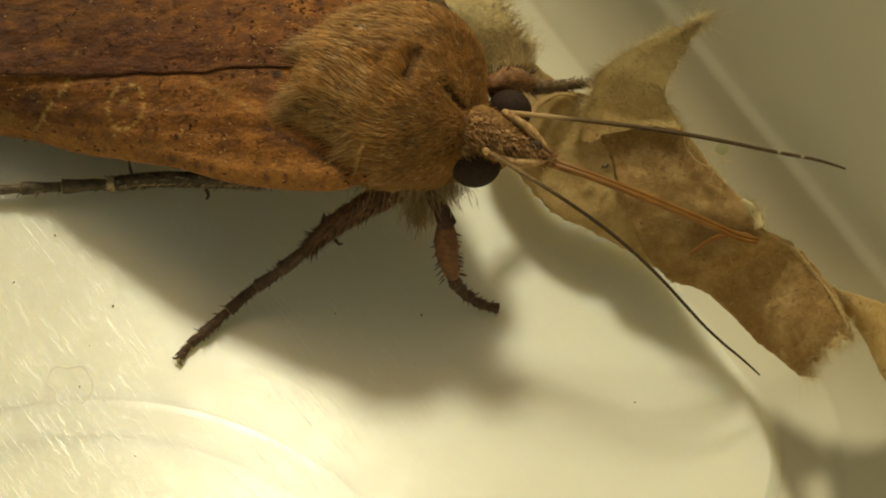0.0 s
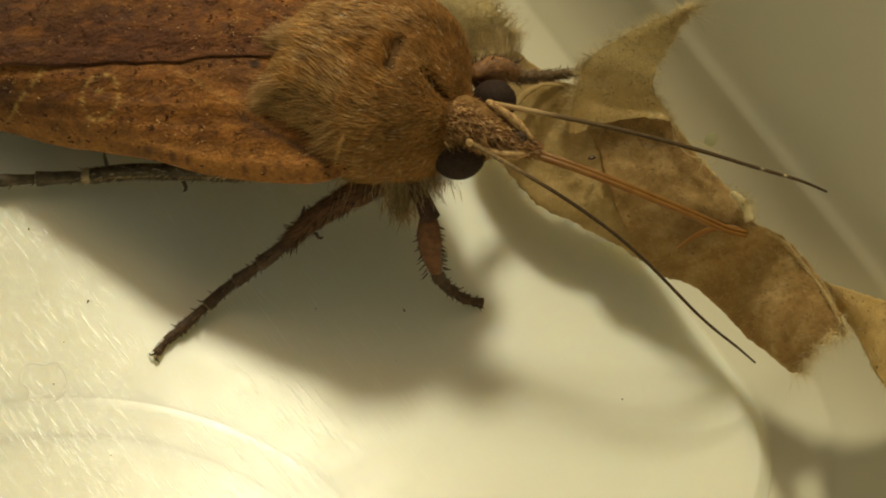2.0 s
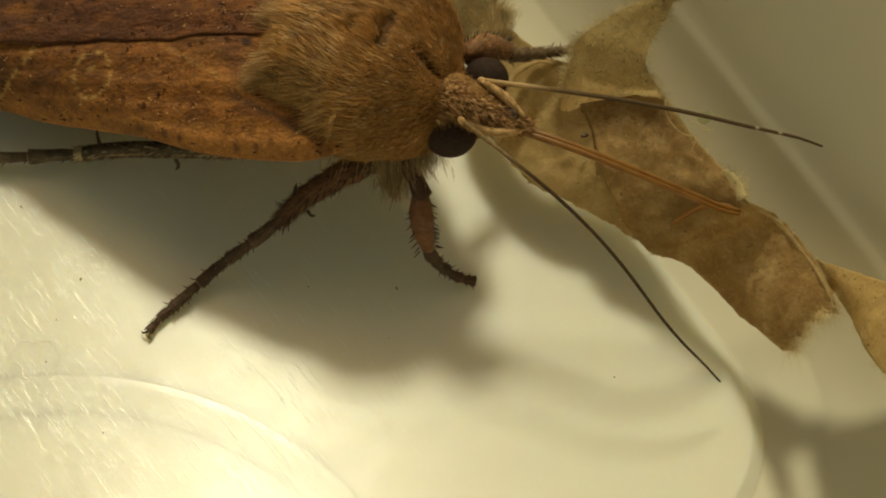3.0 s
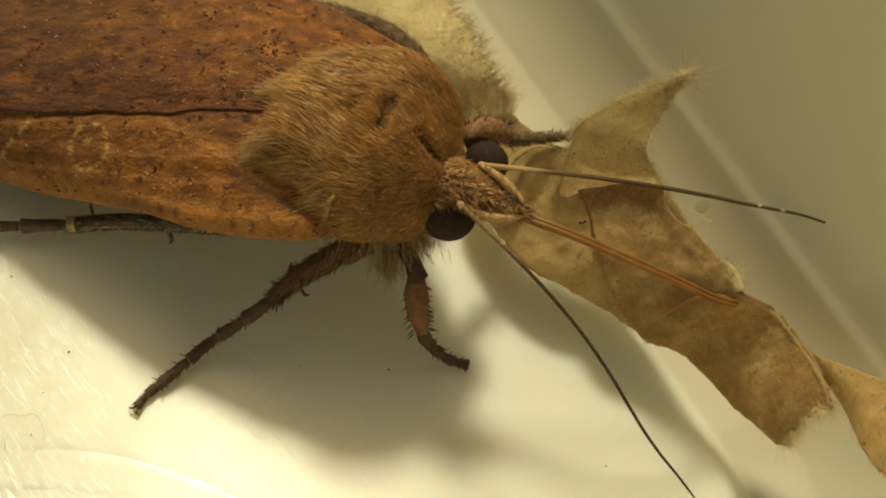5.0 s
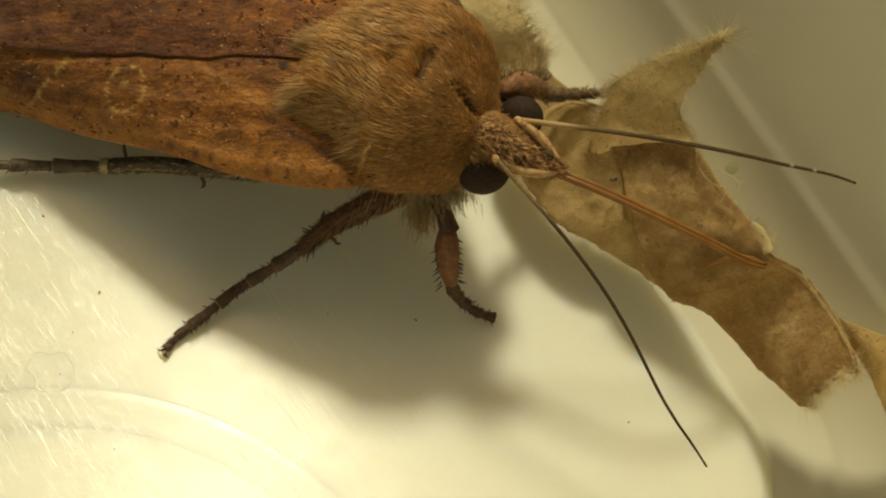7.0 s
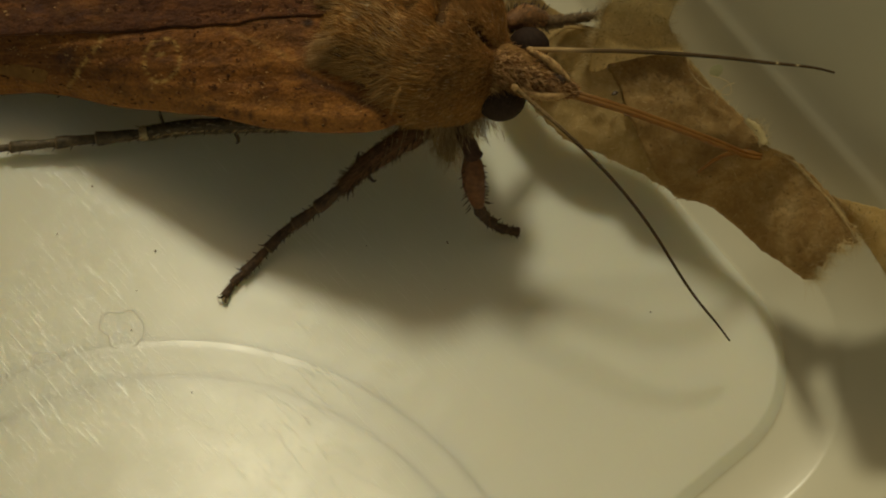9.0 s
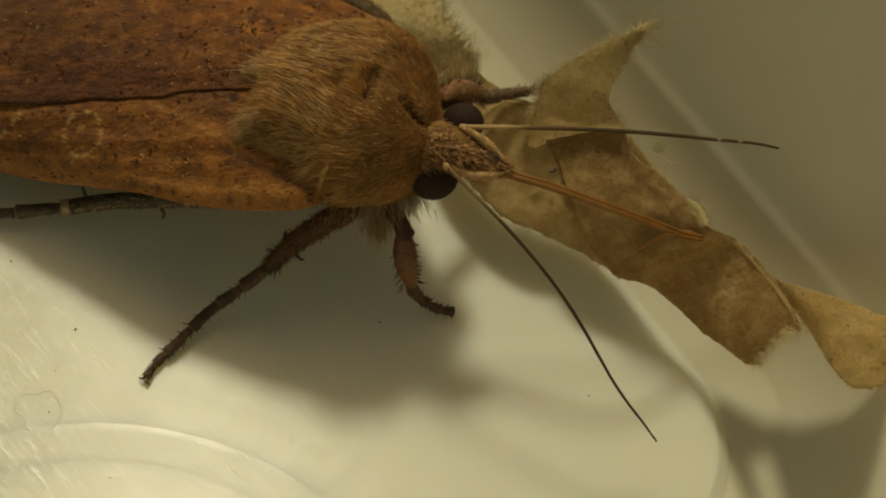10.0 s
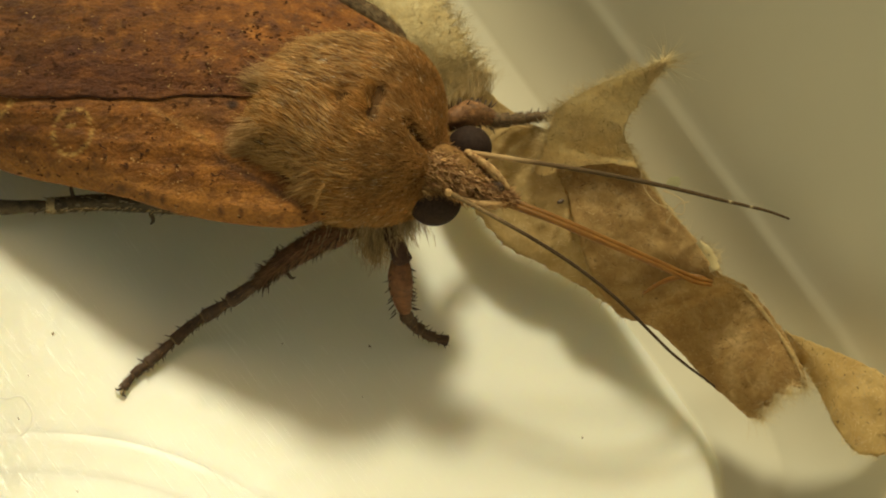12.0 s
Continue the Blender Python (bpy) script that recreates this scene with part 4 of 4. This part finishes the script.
    for _ in range(7500):
        t = rng.random()
        here, ahead = spline(axis, t), (spline(axis, min(t + 0.03, 1)) - spline(axis, max(t - 0.03, 0))).normalized()
        n = jitter(1)
        n = (n - ahead * n.dot(ahead)).normalized()
        if n.z < -0.3:
            continue
        strand(verts, faces, here + n * value_at(girth, t) * 0.92, ahead * 0.85 + n * 0.12 + jitter(0.3), rng.uniform(0.12, 0.32), rng.choice((0.03, 0.05, 0.075)), jitter(0.2), n + jitter(0.5))
    link_mesh("head_hair", verts, faces, HEAD_FUR, head, kind="stuff")
    for centre, r in (((0.30, 1.02, 5.95), 0.97), ((1.66, 3.0, 6.05), 0.82)):
        v, f = ellipsoid(centre, (r, r * 0.94, r), 0, 0, 2.0, 0.0, 40, 28)
        link_mesh("eye", v, f, EYE, head, "dark brown rounded compound eye")
    for path, size in (([(1.30, 2.15, 7.62), (1.8, 1.80, 7.60), (2.3, 1.40, 7.42), (2.75, 1.02, 7.1)], [0.10, 0.15, 0.16, 0.08]), ([(0.72, 0.86, 7.25), (1.3, 0.56, 7.1), (2.1, 0.48, 7.0), (2.95, 0.68, 6.8)], [0.10, 0.16, 0.17, 0.05])):
        v, f = tube(path, size, 16, 10, 1.0, 0.25)
        palp = link_mesh("palp", v, f, PALP, head, "tan pointed mouth feeler")
        link_mesh("palp_hair", *leg_hair(path, size, 90, 0.22, 0.04), HEAD_FUR, palp, kind="stuff")
    v, f = ellipsoid((2.3, 1.12, 7.2), (0.3, 0.2, 0.22), radians(-35), 0, 2.0, 0.1, 16, 12)
    link_mesh("mouth_knob", v, f, DARK_LEG, head)
    # sparse pale hair between head and eye
    verts, faces = [], []
    for _ in range(900):
        strand(verts, faces, Vector((-0.1 + rng.uniform(-0.35, 0.5), 1.15, 6.9)) + jitter(0.13), Vector((0.5, -0.7, -0.1)) + jitter(0.3), rng.uniform(0.12, 0.36), 0.02, jitter(0.1), Vector((0, 0, 1)))
    link_mesh("cheek_hair", verts, faces, PALE_FUR, head, kind="stuff")
    # tongue: two halves side by side, its tip folded back on the paper
    course = [(2.55, 0.80, 6.65), (4.4, 0.02, 6.75), (6.4, -0.85, 6.65), (8.45, -1.50, 6.0), (9.8, -1.75, 5.2), (10.6, -1.8, 4.85)]
    halves = [tube([(x + d * 0.4, y + d, z) for x, y, z in course], [0.13, 0.115, 0.10, 0.09, 0.085, 0.07], 40, 10) for d in (-0.07, 0.07)]
    tongue = link_mesh("tongue", *join(*halves), AMBER, moth, "long amber translucent feeding tube")
    back_fold = [(10.6, -1.8, 4.85), (10.15, -1.55, 4.85), (9.6, -1.45, 4.6), (9.0, -1.5, 4.15), (8.4, -1.75, 3.45)]
    link_mesh("tongue_tip", *tube(back_fold, [0.07, 0.09, 0.10, 0.09, 0.05], 24, 8, 0.6), AMBER, tongue)
    # middle leg
    thigh = [(-2.2, 0.7, 4.6), (-3.4, 0.2, 4.3), (-4.8, -0.39, 3.6), (-5.74, -0.95, 2.76)]
    v, f = tube(thigh, [0.52, 0.48, 0.40, 0.27], 26, 12, 0.85, 0.2)
    leg = link_mesh("middle_leg", v, f, RED_LEG, moth, "reddish-brown hairy leg with spines")
    foot = [(-5.74, -0.95, 2.76), (-6.93, -1.5, 1.75), (-8.02, -1.92, 0.8), (-9.45, -3.05, 0.30), (-10.14, -3.60, 0.18), (-10.6, -4.15, 0.16)]
    build_foot(foot, [0.26, 0.25, 0.22, 0.19, 0.16], 6, DARK_LEG, leg)
    link_mesh("bristle", *join(spines(foot, 0.22, 46, 0.25, 0.02, 0.70, ((0.5, -1, 0.2), (0.4, -0.9, 0.6), (-0.3, 1, 0.2))), spines(thigh, 0.50, 54, 0.36, 0.15, 0.98)), SPINE, leg, kind="stuff")
    spur = join(tube([(-5.22, -0.62, 3.4), (-5.2, -0.3, 3.65), (-5.12, 0.02, 3.9)], [0.11, 0.09, 0.02], 6, 7), tube([(-4.75, -0.8, 3.3), (-4.6, -0.95, 3.15), (-4.45, -0.88, 3.1)], [0.07, 0.06, 0.015], 5, 6))
    link_mesh("spur", *spur, SPINE, leg)
    link_mesh("foot_hair", *leg_hair(foot, [0.25, 0.24, 0.2, 0.16], 900, 0.16, 0.02), LEG_FUR, leg, kind="stuff")
    link_mesh("leg_hair", *leg_hair(thigh, [0.52, 0.48, 0.40, 0.27], 2400, 0.30, 0.022), LEG_FUR, leg, kind="stuff")
    claws = join(tube([(-10.6, -4.15, 0.2), (-10.8, -4.25, 0.22), (-10.9, -4.12, 0.06)], [0.05, 0.04, 0.01], 6, 5), tube([(-10.55, -4.2, 0.18), (-10.62, -4.4, 0.2), (-10.5, -4.48, 0.05)], [0.05, 0.04, 0.01], 6, 5))
    link_mesh("claw", *claws, SPINE, leg)
    link_mesh("foot_pad", *ellipsoid((-10.62, -4.3, 0.12), (0.12, 0.16, 0.12), 0, 0, 2, 0.1, 12, 8), PALE_RING, leg)
    # near front leg
    hip = [(-1.0, 0.9, 4.8), (-1.1, 0.42, 4.5), (-0.82, -0.1, 4.1), (-0.62, -0.45, 3.7)]
    v, f = tube(hip, [0.3, 0.30, 0.34, 0.36], 18, 10, 1.0, 0.2)
    leg = link_mesh("near_front_leg", v, f, HIP, moth, "short reddish front leg with comb of spines")
    shin = [(-0.68, -0.5, 3.65), (-0.64, -1.0, 3.2), (-0.57, -1.42, 2.6), (-0.34, -1.85, 1.9)]
    link_mesh("shin", *tube(shin, [0.36, 0.52, 0.46, 0.26], 18, 12, 0.8, 0.15), RED_LEG, leg, "reddish swollen shin")
    foot = [(-0.34, -1.85, 1.9), (-0.12, -2.0, 1.35), (0.2, -2.15, 0.85), (0.8, -2.42, 0.42), (1.5, -2.55, 0.2)]
    build_foot(foot, [0.24, 0.22, 0.2, 0.2], 5, DARK_LEG, leg)
    link_mesh("foot_hair", *leg_hair(foot, [0.24, 0.22, 0.2, 0.2], 400, 0.14, 0.02), LEG_FUR, leg, kind="stuff")
    link_mesh("bristle", *join(spines(shin, 0.46, 34, 0.32, 0.15, 1.0, ((1, 0.2, 0.3), (1, 0.0, 0.1), (-1, -0.2, 0.1))), spines(foot, 0.2, 22, 0.26, 0.0, 0.95, ((0.5, 1, 0.2), (-0.5, -1, 0.1)))), SPINE, leg, kind="stuff")
    # far front leg, stretched over the paper
    thigh = [(0.9, 4.0, 5.7), (1.35, 4.25, 5.9), (2.0, 4.5, 5.6), (2.75, 4.6, 5.05)]
    v, f = tube(thigh, [0.34, 0.44, 0.52, 0.26], 20, 12, 0.85, 0.2)
    leg = link_mesh("far_front_leg", v, f, AMBER_LEG, moth, "reddish front leg stretched over paper")
    foot = [(2.7, 4.45, 5.1), (3.3, 4.62, 4.75), (4.3, 4.85, 4.45), (5.4, 5.05, 4.25)]
    build_foot(foot, [0.28, 0.23, 0.2, 0.17], 5, SHAGGY_LEG, leg)
    link_mesh("foot_hair", *leg_hair(foot, [0.30, 0.26, 0.24, 0.2], 700, 0.18, 0.024), LEG_FUR, leg, kind="stuff")
    link_mesh("bristle", *join(spines(thigh, 0.55, 44, 0.30, 0.1, 1.0, ((0.2, 1, 0.4), (0.1, 1, 0.1), (0, -1, 0.1))), spines(foot, 0.18, 22, 0.26)), SPINE, leg, kind="stuff")
    link_mesh("leg_hair", *leg_hair(thigh, [0.34, 0.44, 0.52, 0.26], 900, 0.16, 0.02), LEG_FUR, leg, kind="stuff")
    # hind leg under the wing
    shank = [(-5.5, 2.6, 3.0), (-7.07, 2.0, 2.5), (-8.36, 2.2, 2.0), (-10.98, 2.66, 1.2), (-13.37, 2.67, 0.8)]
    v, f = tube(shank, [0.3, 0.3, 0.32, 0.33, 0.3], 30, 10, 1.0, 0.2)
    leg = link_mesh("hind_leg", v, f, GREY_LEG, moth, "grey-brown hind leg with pale rings")
    foot = [(-13.3, 2.67, 0.85), (-15.53, 2.68, 0.62), (-17.46, 2.66, 0.5), (-20.0, 2.6, 0.35), (-22.5, 2.4, 0.2)]
    build_foot(foot, [0.28, 0.24, 0.2, 0.16], 5, GREY_LEG, leg)
    link_mesh("bristle", *join(spines(shank, 0.28, 44, 0.3, 0.2, 1.0, ((0, -1, 0.1), (0, -0.9, 0.5)), 0.9), spines(foot, 0.2, 40, 0.28, 0, 1, ((0, -1, 0.1), (0, -0.8, 0.6)), 0.9)), SPINE, leg, kind="stuff")
    link_mesh("scale_coat", *leg_hair(shank, [0.3, 0.3, 0.32, 0.33, 0.3], 420, 0.26, 0.04, 0.3, 1.0), GREY_SCALE, leg, kind="stuff")
    verts, faces = [], []
    for i in range(26):
        for _ in range(rng.randrange(2, 5)):
            q = spline(shank, 0.42 + 0.58 * (i + 0.5 * rng.random()) / 26)
            strand(verts, faces, q + Vector((rng.gauss(0, 0.04), -0.24, 0.14)), Vector((-0.8, -0.35, 0.25)) + jitter(0.2), rng.uniform(0.16, 0.3), 0.035, jitter(0.1), Vector((0, -0.4, 1)))
    link_mesh("pale_comb", verts, faces, PALE_SCALE, leg, "pale comb of scales under the shank", kind="stuff")
    link_mesh("pale_ring", *tube([(-13.05, 2.67, 0.88), (-13.2, 2.67, 0.85), (-13.36, 2.67, 0.82)], [0.29, 0.335, 0.30], 8, 14, 1.0, 0.25), PALE_RING, leg)
    link_mesh("spur", *join(tube([(-12.4, 2.85, 1.1), (-12.5, 3.2, 1.3), (-12.52, 3.5, 1.5)], [0.08, 0.07, 0.01], 5, 6), tube([(-9.6, 2.2, 1.3), (-9.5, 2.0, 1.1), (-9.6, 1.85, 1.05)], [0.09, 0.08, 0.03], 5, 6)), SPINE, leg)
    # far middle leg beside the left wing
    shank = [(-0.25, 7.0, 4.2), (-0.5, 8.15, 4.1), (-1.45, 9.2, 4.0), (-2.8, 10.0, 3.7), (-4.2, 10.9, 3.0)]
    v, f = tube(shank, [0.35, 0.42, 0.45, 0.42, 0.3], 26, 10, 1.0, 0.2)
    leg = link_mesh("far_middle_leg", v, f, SHAGGY_LEG, moth, "olive-brown hairy leg beside wing")
    link_mesh("leg_hair", *leg_hair(shank, [0.35, 0.42, 0.45, 0.42, 0.3], 2400, 0.4, 0.022), LEG_FUR, leg, kind="stuff")
    # hair under the body
    verts, faces = [], []
    for root, way, count, spread in (((-1.6, 0.5, 4.4), (0.1, -0.7, -0.7), 420, 0.3), ((-1.65, 0.0, 4.2), (0.0, -0.7, -0.5), 700, 0.24), ((-2.1, 0.75, 4.9), (-0.1, -0.8, -0.4), 700, 0.35), ((-0.8, 0.7, 4.9), (0.2, -0.8, -0.4), 600, 0.3), ((-0.3, 1.0, 5.0), (0.3, -0.7, -0.5), 260, 0.3),
                                     ((-3.2, 0.9, 4.6), (-0.3, -0.8, -0.6), 300, 0.4)):
        for _ in range(count):
            strand(verts, faces, Vector(root) + jitter(spread), Vector(way) + jitter(0.2), rng.uniform(0.3, 0.75), 0.024, jitter(0.12), jitter(1))
    link_mesh("belly_hair", verts, faces, BELLY_FUR, moth, "pale brown hair under the body", kind="stuff")
    return moth


ANTENNA_ROOTS = {"lower": (0.55, 0.78, 7.4), "upper": (1.30, 2.18, 7.6)}


def build_antenna(moth, root, length, material, arch, hook, sway, girth):
    """A thread-like antenna along +x from its root, arched upwards, its tip hooked down."""
    course = [(length * s, value_at(sway, s), arch * math.sin(math.pi * s) - hook * max(s - 0.8, 0) ** 2 * 25 + hook * max(s - 0.8, 0) * 5) for s in [i / 12 for i in range(13)]]
    verts, faces = tube(course, [girth * r for r in (1.2, 1.15, 1.0, 1.0, 0.95, 0.95, 0.9, 0.83, 0.78, 0.67, 0.5)], 110, 10)
    place = Vector(root)
    antenna = link_mesh("antenna", [v + place for v in verts], faces, material, moth, "thin dark antenna with pale root", at=root)
    link_mesh("root_knob", *ellipsoid(place, (0.15, 0.13, 0.13), 0, 0, 2, 0.05, 14, 10), PALP, antenna, at=root)
    return antenna


# ---- small things on the tub's floor ----
def build_specks():
    local = random.Random(4)
    places = [(-13.15, -2.05, 0.085), (-4.75, -2.55, 0.05), (-1.43, -2.70, 0.065), (6.52, -6.41, 0.06), (-1.81, -4.65, 0.035), (-15.4, 0.9, 0.05),
              (-16.9, -1.0, 0.055), (-12.2, -7.9, 0.04), (-14.3, -5.2, 0.05), (-14.0, -3.6, 0.035)]
    link_mesh("crumb", *ellipsoid((5.5, 1.78, 3.78), (0.16, 0.09, 0.07), 0.5, 0, 2.0, 0.5, 12, 8, 9.0), SPINE, paper, "small black crumb stuck to paper")
    for x, y, r in places:
        r *= 0.65
        v, f = ellipsoid((x, y, r * 0.55), (r * local.uniform(1, 1.7), r * local.uniform(0.6, 1), r * 0.6), local.uniform(0, 3), 0, 2.0, 0.5, 10, 7, 9.0)
        speck = link_mesh("dust_speck", v, f, DIRT, at=(x, y, 0))
        tagged(speck, "tiny dark dust speck on plastic floor", "dust speck", "specks on the floor")


def build_drops():
    for x, y, r in ((-14.6, -5.1, 0.95), (-17.6, -6.2, 0.6)):
        verts, faces = [], []
        rings, seg = 6, 48
        for i in range(rings + 1):
            q = 0.90 + 0.10 * i / rings
            for k in range(seg):
                a = math.tau * k / seg
                rr = r * q * (1 + 0.4 * noise.noise(Vector((math.cos(a) * 1.2 + x, math.sin(a) * 1.2, 2))))
                verts.append(Vector((x + rr * math.cos(a), y + rr * math.sin(a) * 0.85, 0.003 + 0.0025 * math.sin(math.pi * i / rings))))
        for i in range(rings):
            for k in range(seg):
                a, b = i * seg + k, i * seg + (k + 1) % seg
                faces.append((a, a + seg, b + seg, b))
        drop = link_mesh("water_mark", verts, faces, WATER, at=(x, y, 0))
        tagged(drop, "flat dried water mark on plastic floor", "water mark", "marks on the floor")


build_table()
tub = build_tub()
build_stain(tub)
paper = build_paper()
moth = build_moth()
lower_antenna = build_antenna(moth, ANTENNA_ROOTS["lower"], 13.7, LOWER_ANTENNA, 1.15, 0.3, (0, 0.05, 0.1, 0.12, 0.1, 0.02, -0.1, -0.24, -0.28, -0.15, 0.0), 0.071)
upper_antenna = build_antenna(moth, ANTENNA_ROOTS["upper"], 12.7, UPPER_ANTENNA, 0.6, 0.55, (0, 0, 0), 0.088)
build_specks()
build_drops()

# seconds, turn to the left and rise of each antenna, in degrees
LOWER_SWING = [(0, -32.7, -24.9), (0.5, -35.5, -25.4), (1, -35.2, -24.7), (1.5, -27.2, -24.0), (2, -31.0, -24.5), (2.5, -38.8, -24.9), (2.7, -39.3, -25.2),
               (4.5, -43.7, -25.6), (5, -44.9, -25.3), (5.5, -46.9, -24.1), (6, -47.1, -24.8), (6.5, -47.7, -24.0), (7, -47.6, -24.8), (7.5, -46.6, -24.4),
               (7.7, -45.5, -24.6), (9.3, -48.1, -25.0), (9.5, -49.6, -24.8), (10, -50.5, -25.0), (10.5, -51.0, -24.7), (11, -50.2, -26.2), (11.5, -48.6, -24.8), (12, -28.4, -23.8)]
UPPER_SWING = [(0, -8.1, -6.2), (0.5, -7.9, -7.3), (1, -12.0, -9.4), (1.5, -12.0, -9.7), (2, -12.2, -9.8), (2.5, -8.7, -8.8), (2.7, -8.4, -9.1), (4.5, -6.0, -9.2),
               (5, -5.7, -7.6), (5.5, -5.5, -7.0), (6, -5.5, -7.1), (6.5, -5.3, -7.2), (7, -4.9, -7.6), (7.5, -5.3, -6.8), (7.7, -5.9, -8.3), (9.5, -4.5, -7.1),
               (10, -4.4, -7.0), (10.5, -4.9, -6.2), (11, -4.9, -5.9), (11.5, -5.6, -7.4), (12, -7.6, -10.2)]


def motions():
    for antenna, root, swing in ((lower_antenna, ANTENNA_ROOTS["lower"], LOWER_SWING), (upper_antenna, ANTENNA_ROOTS["upper"], UPPER_SWING)):
        x, y, z = (Vector(root) - ORIGIN[moth]) * MM
        walk(antenna, [(t, pose(x, y, z, 0, -rise, turn)) for t, turn, rise in swing])


motions()
